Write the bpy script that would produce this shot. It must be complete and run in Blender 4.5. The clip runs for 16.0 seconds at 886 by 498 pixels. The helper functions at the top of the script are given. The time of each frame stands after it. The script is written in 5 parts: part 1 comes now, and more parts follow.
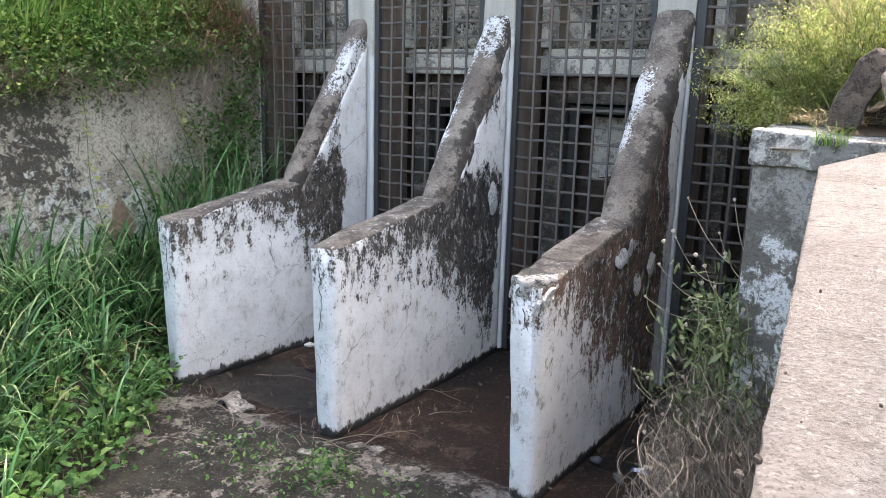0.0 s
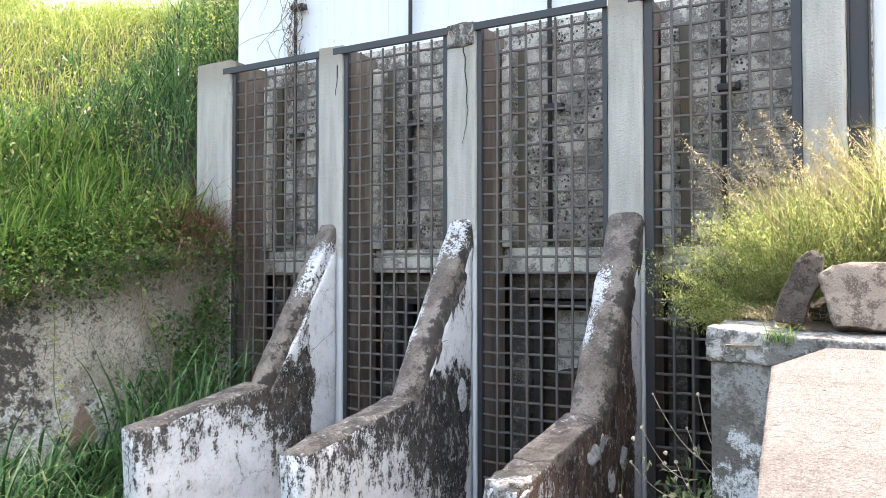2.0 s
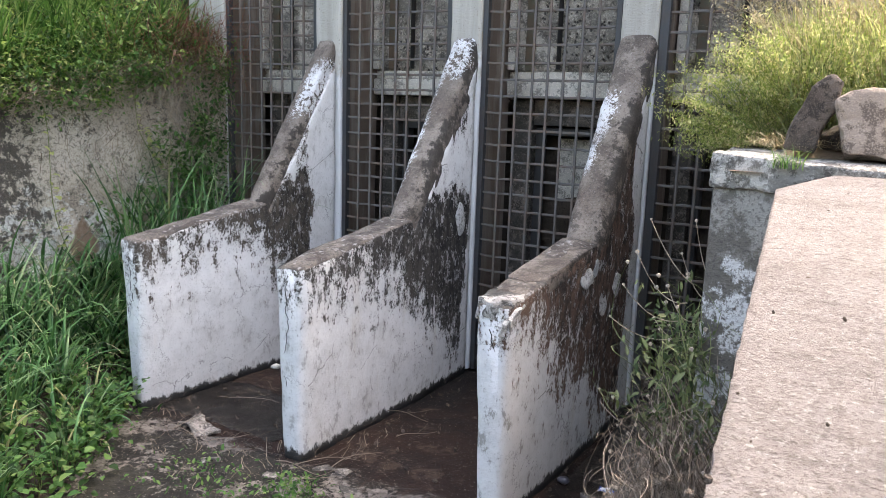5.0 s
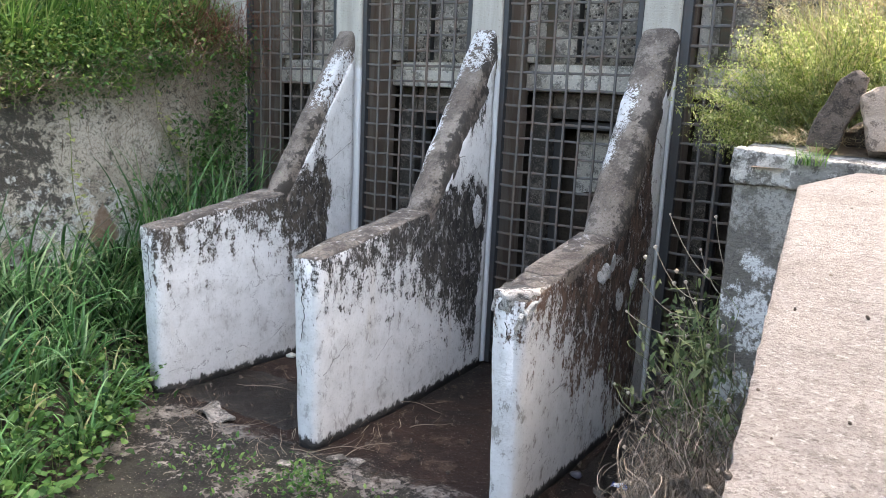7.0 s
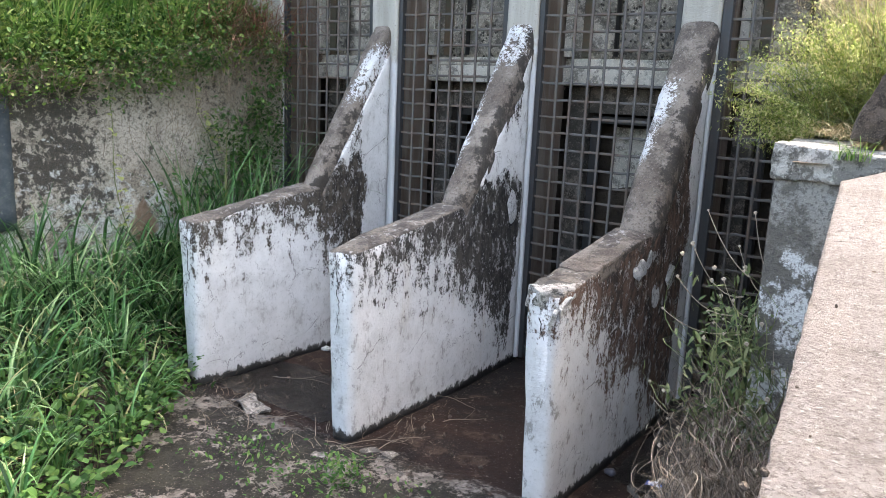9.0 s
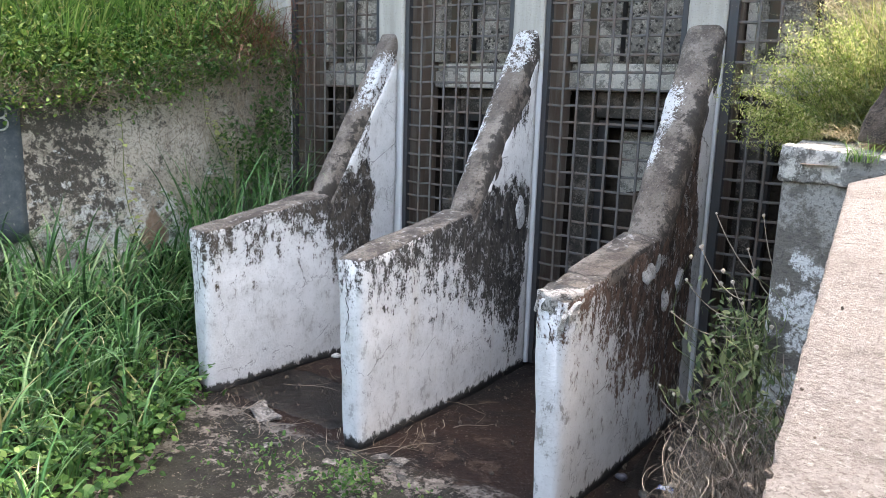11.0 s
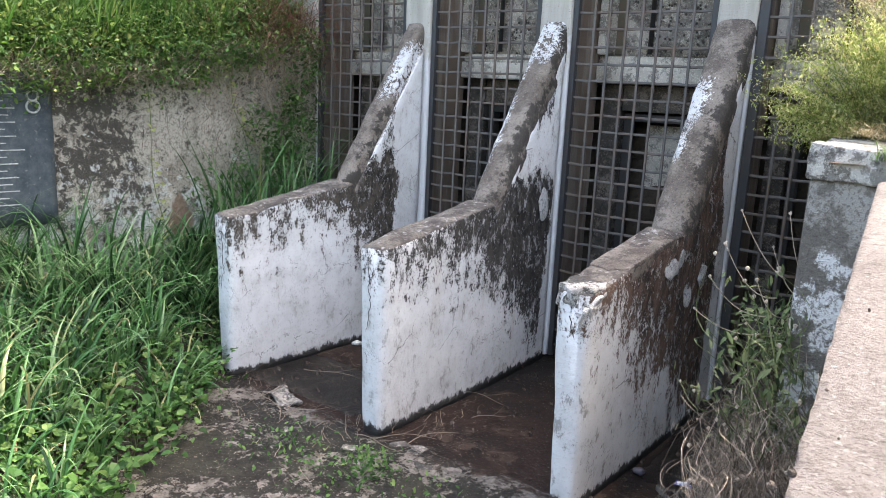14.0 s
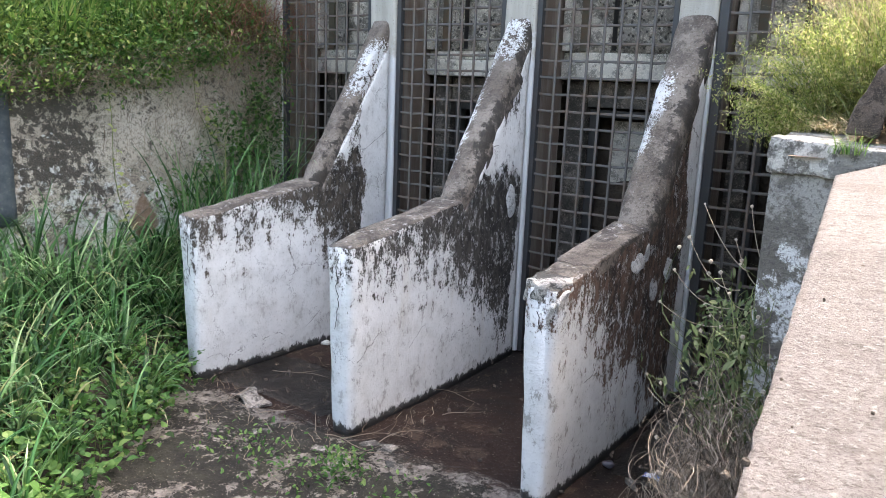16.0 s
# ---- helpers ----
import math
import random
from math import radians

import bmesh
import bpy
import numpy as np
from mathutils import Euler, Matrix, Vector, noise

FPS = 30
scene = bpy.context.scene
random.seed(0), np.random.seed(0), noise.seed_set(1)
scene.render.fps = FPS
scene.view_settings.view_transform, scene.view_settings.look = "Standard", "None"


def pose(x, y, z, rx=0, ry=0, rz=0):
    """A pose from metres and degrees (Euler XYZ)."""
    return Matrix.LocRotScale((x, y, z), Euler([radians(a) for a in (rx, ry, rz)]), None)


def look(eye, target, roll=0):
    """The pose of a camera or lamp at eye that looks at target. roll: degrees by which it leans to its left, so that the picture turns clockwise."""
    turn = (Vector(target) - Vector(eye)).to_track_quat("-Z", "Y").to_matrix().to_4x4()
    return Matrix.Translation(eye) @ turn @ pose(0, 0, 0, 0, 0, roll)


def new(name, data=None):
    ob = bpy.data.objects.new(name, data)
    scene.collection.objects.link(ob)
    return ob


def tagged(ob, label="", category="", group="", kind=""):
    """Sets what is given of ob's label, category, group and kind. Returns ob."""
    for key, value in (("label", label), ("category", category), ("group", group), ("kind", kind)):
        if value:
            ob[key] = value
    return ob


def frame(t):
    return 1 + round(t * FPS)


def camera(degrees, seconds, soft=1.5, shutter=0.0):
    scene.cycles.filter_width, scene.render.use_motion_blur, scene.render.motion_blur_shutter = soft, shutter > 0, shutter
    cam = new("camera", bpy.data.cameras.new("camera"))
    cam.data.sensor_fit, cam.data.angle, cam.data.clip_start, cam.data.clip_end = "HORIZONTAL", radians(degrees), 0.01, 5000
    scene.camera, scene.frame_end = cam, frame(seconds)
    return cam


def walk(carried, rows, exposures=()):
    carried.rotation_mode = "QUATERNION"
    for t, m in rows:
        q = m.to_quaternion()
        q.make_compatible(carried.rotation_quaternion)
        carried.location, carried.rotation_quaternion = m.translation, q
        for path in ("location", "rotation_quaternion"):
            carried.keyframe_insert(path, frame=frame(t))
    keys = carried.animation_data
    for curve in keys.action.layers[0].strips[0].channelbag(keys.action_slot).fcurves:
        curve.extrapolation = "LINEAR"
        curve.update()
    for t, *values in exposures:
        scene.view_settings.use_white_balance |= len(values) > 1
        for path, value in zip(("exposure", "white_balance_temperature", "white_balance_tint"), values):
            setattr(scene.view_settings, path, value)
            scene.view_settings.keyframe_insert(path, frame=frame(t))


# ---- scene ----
cam = camera(60.0, 16.0, soft=0.35)
PATH = [
    (0, (3.31, -5.968, 2.274), (2.259, -4.32, 1.851), 1.5),
    (0.5, (3.317, -5.979, 2.282), (2.267, -4.321, 1.9), 0.9),
    (1, (3.324, -5.974, 2.284), (2.321, -4.285, 1.907), 0.5),
    (1.5, (3.334, -6.019, 2.314), (2.29, -4.328, 2.088), 0.0),
    (2, (3.354, -6.06, 2.386), (2.346, -4.333, 2.442), -0.0),
    (2.3, (3.361, -6.066, 2.451), (2.36, -4.341, 2.597), 0.4),
    (2.5, (3.405, -6.043, 2.477), (2.396, -4.33, 2.693), 1.0),
    (2.8, (3.4, -6.101, 2.473), (2.373, -4.403, 2.728), 1.6),
    (3, (3.391, -6.103, 2.453), (2.362, -4.399, 2.648), 1.6),
    (3.5, (3.366, -6.082, 2.36), (2.375, -4.345, 2.361), 1.8),
    (4, (3.342, -6.02, 2.307), (2.374, -4.282, 2.103), 2.5),
    (4.5, (3.329, -5.994, 2.294), (2.361, -4.267, 2.013), 2.6),
    (5, (3.328, -5.97, 2.282), (2.338, -4.272, 1.912), 1.9),
    (5.2, (3.331, -5.971, 2.285), (2.346, -4.268, 1.923), 2.0),
    (7.3, (3.321, -5.969, 2.277), (2.289, -4.302, 1.881), 2.6),
    (7.5, (3.323, -5.974, 2.28), (2.273, -4.318, 1.886), 2.2),
    (8, (3.323, -5.982, 2.279), (2.254, -4.34, 1.874), 2.4),
    (8.5, (3.322, -5.977, 2.278), (2.235, -4.35, 1.865), 2.3),
    (9, (3.323, -5.969, 2.273), (2.227, -4.346, 1.867), 2.5),
    (11.5, (3.339, -5.98, 2.282), (2.22, -4.368, 1.895), 1.6),
    (12, (3.343, -5.983, 2.289), (2.238, -4.358, 1.922), 1.5),
    (12.5, (3.344, -5.991, 2.292), (2.211, -4.386, 1.917), 1.8),
    (13, (3.34, -5.978, 2.284), (2.204, -4.377, 1.9), 2.3),
    (13.5, (3.337, -5.987, 2.285), (2.21, -4.385, 1.88), 2.7),
    (14, (3.333, -6.0, 2.286), (2.176, -4.424, 1.866), 2.7),
    (14.5, (3.327, -6.017, 2.287), (2.129, -4.469, 1.876), 2.8),
    (15, (3.333, -5.992, 2.28), (2.174, -4.416, 1.866), 2.8),
    (15.5, (3.34, -5.985, 2.282), (2.22, -4.381, 1.867), 2.1),
    (16, (3.345, -5.983, 2.283), (2.251, -4.363, 1.861), 2.3),
]
walk(cam, [(t, look(eye, target, roll)) for t, eye, target, roll in PATH],
     [(0.0, 2.67, 7000, 11), (1.2, 2.8, 7000, 11), (2.0, 2.8, 7100, 11), (2.5, 2.6, 7400, 14), (3.0, 2.1, 7800, 17), (3.5, 2.40, 7800, 16), (4.0, 2.7, 7600, 17), (5.0, 2.6, 7200, 14), (8.0, 2.66, 7000, 11), (16.0, 2.71, 7000, 12)])

# ---------------------------------------------------------------- light
FLOOR = -0.11
SUN_EL, SUN_AZ = 62.0, 28.0          # degrees; azimuth from +y towards +x
world = bpy.data.worlds.new("sky")
scene.world = world
world.use_nodes = True
wn, wl = world.node_tree.nodes, world.node_tree.links
sky = wn.new("ShaderNodeTexSky")
sky.sky_type, sky.sun_disc = "NISHITA", False
sky.sun_elevation, sky.sun_rotation = radians(SUN_EL), radians(SUN_AZ)
sky.dust_density, sky.air_density, sky.ozone_density = 5.0, 1.3, 0.4
wl.new(sky.outputs[0], wn["Background"].inputs[0])
wn["Background"].inputs[1].default_value = 0.15
sun = new("sun", bpy.data.lights.new("sun", "SUN"))
sun.data.energy, sun.data.angle, sun.data.color = 1.35, radians(0.6), (1.0, 0.965, 0.90)
sun_way = Vector((math.sin(radians(SUN_AZ)) * math.cos(radians(SUN_EL)), math.cos(radians(SUN_AZ)) * math.cos(radians(SUN_EL)), math.sin(radians(SUN_EL))))
sun.matrix_world = look(sun_way * 60, (0, 0, 0))

# ---------------------------------------------------------------- material kit
rng = np.random.default_rng(7)


class Mat:
    """A node material with short ways to add nodes."""

    def __init__(self, name, rough=0.8, metal=0.0):
        self.m = bpy.data.materials.new(name)
        self.m.use_nodes = True
        self.t = self.m.node_tree
        self.b = self.t.nodes["Principled BSDF"]
        self.b.inputs["Roughness"].default_value, self.b.inputs["Metallic"].default_value = rough, metal

    def put(self, value, socket):
        if isinstance(value, (int, float)):
            socket.default_value = value
        elif isinstance(value, tuple):
            socket.default_value = (*value, 1) if len(value) == 3 and socket.type == "RGBA" else value
        else:
            self.t.links.new(value, socket)

    def obj(self):
        return self.t.nodes.new("ShaderNodeTexCoord").outputs["Object"]

    def pos(self):
        return self.t.nodes.new("ShaderNodeNewGeometry").outputs["Position"]

    def island(self):
        return self.t.nodes.new("ShaderNodeNewGeometry").outputs["Random Per Island"]

    def up(self):
        n = self.t.nodes.new("ShaderNodeSeparateXYZ")
        self.put(self.t.nodes.new("ShaderNodeNewGeometry").outputs["Normal"], n.inputs[0])
        return n.outputs[2]

    def random(self):
        return self.t.nodes.new("ShaderNodeObjectInfo").outputs["Random"]

    def xyz(self, v):
        n = self.t.nodes.new("ShaderNodeSeparateXYZ")
        self.put(v, n.inputs[0])
        return n.outputs

    def stretch(self, v, s):
        n = self.t.nodes.new("ShaderNodeVectorMath")
        n.operation = "MULTIPLY"
        self.put(v, n.inputs[0])
        n.inputs[1].default_value = s
        return n.outputs[0]

    def shift(self, v, w):
        n = self.t.nodes.new("ShaderNodeVectorMath")
        n.operation = "ADD"
        self.put(v, n.inputs[0])
        k = self.t.nodes.new("ShaderNodeCombineXYZ")
        for s in k.inputs:
            self.put(w, s)
        self.put(k.outputs[0], n.inputs[1])
        return n.outputs[0]

    def noise(self, v, scale, detail=6.0, rough=0.6, distort=0.0):
        n = self.t.nodes.new("ShaderNodeTexNoise")
        self.put(v, n.inputs["Vector"])
        n.inputs["Scale"].default_value, n.inputs["Detail"].default_value = scale, detail
        n.inputs["Roughness"].default_value, n.inputs["Distortion"].default_value = rough, distort
        return n.outputs["Fac"]

    def cells(self, v, scale, feature="F1"):
        n = self.t.nodes.new("ShaderNodeTexVoronoi")
        n.feature = feature
        self.put(v, n.inputs["Vector"])
        n.inputs["Scale"].default_value = scale
        return n.outputs["Distance"]

    def math(self, op, a, b=0.0, c=0.0):
        n = self.t.nodes.new("ShaderNodeMath")
        n.operation = op
        for s, v in zip(n.inputs, (a, b, c)):
            self.put(v, s)
        return n.outputs[0]

    def step(self, v, lo, hi, a=0.0, b=1.0):
        n = self.t.nodes.new("ShaderNodeMapRange")
        n.interpolation_type = "SMOOTHSTEP"
        self.put(v, n.inputs[0])
        for k, q in enumerate((lo, hi, a, b)):
            self.put(q, n.inputs[1 + k])
        return n.outputs[0]

    def ramp(self, v, *stops):
        n = self.t.nodes.new("ShaderNodeValToRGB")
        self.put(v, n.inputs[0])
        e = n.color_ramp.elements
        while len(e) < len(stops):
            e.new(0.5)
        for el, (p, c) in zip(e, stops):
            el.position = p
            el.color = (*c, 1) if isinstance(c, tuple) else (c, c, c, 1)
        return n.outputs[0]

    def mix(self, f, a, b):
        n = self.t.nodes.new("ShaderNodeMix")
        n.data_type = "RGBA"
        self.put(f, n.inputs[0])
        self.put(a, n.inputs[6])
        self.put(b, n.inputs[7])
        return n.outputs[2]

    def bump(self, h, depth, strength=1.0):
        n = self.t.nodes.new("ShaderNodeBump")
        n.inputs["Strength"].default_value, n.inputs["Distance"].default_value = strength, depth
        self.put(h, n.inputs["Height"])
        self.put(n.outputs[0], self.b.inputs["Normal"])

    def done(self, colour, rough=None):
        self.put(colour, self.b.inputs["Base Color"])
        if rough is not None:
            self.put(rough, self.b.inputs["Roughness"])
        return self.m


def foliage(name, *stops, thin=0.35, gloss=0.5):
    k = Mat(name, gloss)
    k.b.inputs["Specular IOR Level"].default_value = 0.3
    c = k.ramp(k.island(), *stops)
    big = k.noise(k.pos(), 0.9, 3)
    c = k.mix(k.step(big, 0.35, 0.7, 0.0, 0.35), c, k.ramp(k.island(), *[(p, tuple(v * 0.6 for v in q)) for p, q in stops]))
    k.done(c)
    tr = k.t.nodes.new("ShaderNodeBsdfTranslucent")
    k.put(c, tr.inputs[0])
    mx = k.t.nodes.new("ShaderNodeMixShader")
    mx.inputs[0].default_value = thin
    k.put(k.b.outputs[0], mx.inputs[1])
    k.put(tr.outputs[0], mx.inputs[2])
    k.put(mx.outputs[0], k.t.nodes["Material Output"].inputs[0])
    return k.m


def concrete(name, dark, light, pits=0.0, moss=0.0, scale=1.0, depth=0.006, spots=(0.05, 0.045, 0.04)):
    k = Mat(name, 0.9)
    p = k.pos()
    n1, n2, n3 = k.noise(p, 1.3 * scale, 6), k.noise(p, 9 * scale, 8, 0.7), k.noise(p, 70 * scale, 4, 0.7)
    c = k.mix(k.step(n1, 0.4, 0.6), dark, light)
    c = k.mix(k.math("MULTIPLY", k.step(n2, 0.5, 0.57), 0.8), c, tuple(v * 0.4 for v in dark))
    c = k.mix(k.math("MULTIPLY", k.step(n3, 0.53, 0.58), 0.6), c, tuple(min(0.8, v * 1.35) for v in light))
    h = k.math("ADD", k.math("MULTIPLY", n2, 0.6), k.math("MULTIPLY", n3, 0.4))
    if pits:
        v = k.cells(p, 26 * scale)
        where = k.step(k.noise(p, 2.2, 3), 0.42, 0.6)
        pit = k.math("MULTIPLY", k.step(v, 0.22, 0.36, 1.0, 0.0), where)
        c = k.mix(k.math("MULTIPLY", pit, pits), c, spots)
        h = k.math("SUBTRACT", h, k.math("MULTIPLY", pit, 0.8))
    if moss:
        m = k.math("MULTIPLY", k.step(k.noise(p, 3.6, 9, 0.8), 0.47, 0.53), moss)
        c = k.mix(m, c, (0.045, 0.043, 0.038))
    k.bump(h, depth)
    return k.done(c, k.step(n2, 0.2, 0.8, 0.75, 0.97))


# ---------------------------------------------------------------- mesh kit
def part(name, me, material, parent=None, label=""):
    """Links a mesh or bmesh as one object under a thing."""
    if isinstance(me, bmesh.types.BMesh):
        bm, me = me, bpy.data.meshes.new(name)
        bm.to_mesh(me)
        bm.free()
    if material and not me.materials:
        me.materials.append(material)
    ob = new(name, me)
    ob.parent = parent
    if label:
        ob["label"] = label
    return ob


def thing(name, label, category, at=(0, 0, 0), group="", kind=""):
    e = new(name)
    e.location = at
    e.empty_display_size = 0.1
    return tagged(e, label, category, group, kind)


def box(x0, x1, y0, y1, z0, z1, bevel=0.0, seg=2, bm=None):
    own = bm is None
    bm = bm or bmesh.new()
    g = bmesh.ops.create_cube(bm, size=1.0, matrix=Matrix.Translation(((x0 + x1) / 2, (y0 + y1) / 2, (z0 + z1) / 2)) @ Matrix.Diagonal((x1 - x0, y1 - y0, z1 - z0, 1)))
    if bevel:
        es = list({e for v in g["verts"] for e in v.link_edges})
        bmesh.ops.bevel(bm, geom=es, offset=bevel, segments=seg, profile=0.5, affect="EDGES")
    return bm


def rough_up(bm, amount, scale, cut=0, smooth=True, seed=0.0):
    """Cuts a mesh finer and pushes its points by a noise, for worn edges."""
    for _ in range(cut):
        bmesh.ops.subdivide_edges(bm, edges=bm.edges[:], cuts=1, use_grid_fill=True)
    bm.normal_update()
    for v in bm.verts:
        q = v.co * scale + Vector((seed, seed, seed))
        v.co += amount * noise.noise_vector(q)
    for f in bm.faces:
        f.smooth = smooth
    return bm


def prism(outline, z0, z1, bevel=0.0):
    """An upright prism over an outline of (x, y) or (x, y, top)."""
    bm = bmesh.new()
    lo = [bm.verts.new((p[0], p[1], z0)) for p in outline]
    hi = [bm.verts.new((p[0], p[1], p[2] if len(p) > 2 else z1)) for p in outline]
    n = len(outline)
    bm.faces.new(hi)
    bm.faces.new(lo[::-1])
    for i in range(n):
        bm.faces.new((lo[i], lo[(i + 1) % n], hi[(i + 1) % n], hi[i]))
    bmesh.ops.recalc_face_normals(bm, faces=bm.faces[:])
    if bevel:
        bmesh.ops.bevel(bm, geom=bm.edges[:], offset=bevel, segments=2, profile=0.5, affect="EDGES")
    return bm


def loft(loops, caps=True, smooth=True):
    """Skins closed loops of equal length."""
    bm = bmesh.new()
    rows = [[bm.verts.new(p) for p in l] for l in loops]
    n = len(rows[0])
    for a, b in zip(rows, rows[1:]):
        for i in range(n):
            bm.faces.new((a[i], a[(i + 1) % n], b[(i + 1) % n], b[i]))
    if caps:
        bm.faces.new(rows[0][::-1])
        bm.faces.new(rows[-1])
    bmesh.ops.recalc_face_normals(bm, faces=bm.faces[:])
    for f in bm.faces:
        f.smooth = smooth
    return bm


def tube(path, radius, sides=6, taper=1.0):
    path = [Vector(p) for p in path]
    loops = []
    for i, p in enumerate(path):
        d = (path[min(i + 1, len(path) - 1)] - path[max(i - 1, 0)]).normalized()
        a = d.cross(Vector((0.31, 0.17, 0.93))).normalized()
        b = d.cross(a)
        r = radius * (1 + (taper - 1) * i / (len(path) - 1))
        loops.append([p + r * (a * math.cos(2 * math.pi * j / sides) + b * math.sin(2 * math.pi * j / sides)) for j in range(sides)])
    return loft(loops)


def quick(name, co, faces, material):
    me = bpy.data.meshes.new(name)
    me.from_pydata(co.tolist(), [], faces.tolist() if hasattr(faces, "tolist") else faces)
    me.materials.append(material)
    return me


def blades(name, root, height, width, az, bend, material, seg=4):
    """Many bent, tapering grass blades in one mesh."""
    n = len(root)
    t = np.linspace(0, 1, seg + 1)
    along = np.stack([np.cos(az), np.sin(az), np.zeros(n)], 1)
    tw = az + np.pi / 2 + rng.normal(0, 0.5, n)
    across = np.stack([np.cos(tw), np.sin(tw), np.zeros(n)], 1)
    co = np.zeros((n, seg + 1, 2, 3))
    for i, s in enumerate(t):
        mid = root + along * (bend * height * s ** 2)[:, None] + np.array([0, 0, 1.0]) * (height * (s - 0.36 * np.minimum(bend, 2.2) * s ** 2.6))[:, None]
        wd = width * (0.55 + 0.9 * s if s < 0.35 else 1.03 * (1 - s) ** 0.75 + 0.02)
        co[:, i, 0], co[:, i, 1] = mid - across * wd[:, None] / 2, mid + across * wd[:, None] / 2
    co = co.reshape(-1, 3)
    base = np.arange(n)[:, None] * (2 * seg + 2)
    quads = np.concatenate([base + np.array([2 * i, 2 * i + 1, 2 * i + 3, 2 * i + 2]) for i in range(seg)])
    return quick(name, co, quads, material)


def arched(name, root, length, width, az, lean, droop, material, seg=7):
    """Many long grass blades with a fold along the middle, each arching over to its tip."""
    n = len(root)
    co = np.zeros((n, seg + 1, 3, 3))
    turn = rng.normal(0, 0.35, n)
    mid = np.array(root, dtype=float)
    for i in range(seg + 1):
        s = i / seg
        a, w = lean + droop * s ** 1.5, az + turn * s
        out, side = np.stack([np.cos(w), np.sin(w), 0 * w], 1), np.stack([-np.sin(w), np.cos(w), 0 * w], 1)
        way = out * np.sin(a)[:, None] + np.array([0, 0, 1.0]) * np.cos(a)[:, None]
        up = np.cross(way, side)
        wd = (width * (0.45 + 0.55 * min(1.0, s / 0.25)) * (1 - max(0.0, (s - 0.4) / 0.6) ** 1.5) + 0.0008)[:, None] / 2
        co[:, i, 0], co[:, i, 1], co[:, i, 2] = mid - side * wd, mid + up * wd * 0.35, mid + side * wd
        mid = mid + way * (length / seg)[:, None]
    base = np.arange(n)[:, None] * 3 * (seg + 1)
    quads = np.concatenate([base + np.array([3 * i + j, 3 * i + j + 1, 3 * i + j + 4, 3 * i + j + 3]) for i in range(seg) for j in (0, 1)])
    return quick(name, co.reshape(-1, 3), quads, material)


def leaves(name, root, size, material, tilt=0.7, long=1.6):
    """Many small folded leaves in one mesh, each of eight triangles."""
    n = len(root)
    az, el = rng.uniform(0, 2 * np.pi, n), rng.normal(0.15, tilt, n)
    d = np.stack([np.cos(az) * np.cos(el), np.sin(az) * np.cos(el), np.sin(el)], 1)
    s = np.stack([-np.sin(az), np.cos(az), rng.normal(0, 0.35, n)], 1)
    u = np.cross(d, s)
    L, W = (size * long)[:, None], (size * (0.62 if long < 1.5 else 0.42))[:, None]
    rim = lambda a, b: root + d * L * a + s * W * b + u * W * 0.3 * abs(b)  # noqa: E731
    p = [root, rim(0.28, 0.85), rim(0.62, 0.8), root + d * L - u * W * 0.25, rim(0.62, -0.8), rim(0.28, -0.85), root + d * L * 0.3, root + d * L * 0.65]
    co = np.stack(p, 1).reshape(-1, 3)
    b = np.arange(n)[:, None] * 8
    tri = np.concatenate([b + np.array(f) for f in ((0, 6, 1), (1, 6, 7), (1, 7, 2), (2, 7, 3), (0, 5, 6), (5, 4, 7), (5, 7, 6), (4, 3, 7))])
    return quick(name, co, tri, material)


def stems(name, root, tip, sag, radius, material, seg=5):
    """Many thin three-sided stems from root to tip in one mesh."""
    n = len(root)
    t = np.linspace(0, 1, seg + 1)
    co = np.zeros((n, seg + 1, 3, 3))
    wob = rng.normal(0, 1, (n, 3)) * sag[:, None]
    wob2 = rng.normal(0, 0.45, (n, 3)) * sag[:, None]
    for i, s in enumerate(t):
        mid = root + (tip - root) * s + wob * (s * (1 - s) * 4) + wob2 * math.sin(2 * math.pi * s)
        r = radius * (1 - 0.6 * s)
        for j in range(3):
            a = 2 * np.pi * j / 3
            co[:, i, j] = mid + np.stack([r * np.cos(a), r * np.sin(a), 0.4 * r * np.cos(a + 1)], 1)
    b = np.arange(n)[:, None] * 3 * (seg + 1)
    q = [b + np.array([3 * i + j, 3 * i + (j + 1) % 3, 3 * i + 3 + (j + 1) % 3, 3 * i + 3 + j]) for i in range(seg) for j in range(3)]
    return quick(name, co.reshape(-1, 3), np.concatenate(q), material)


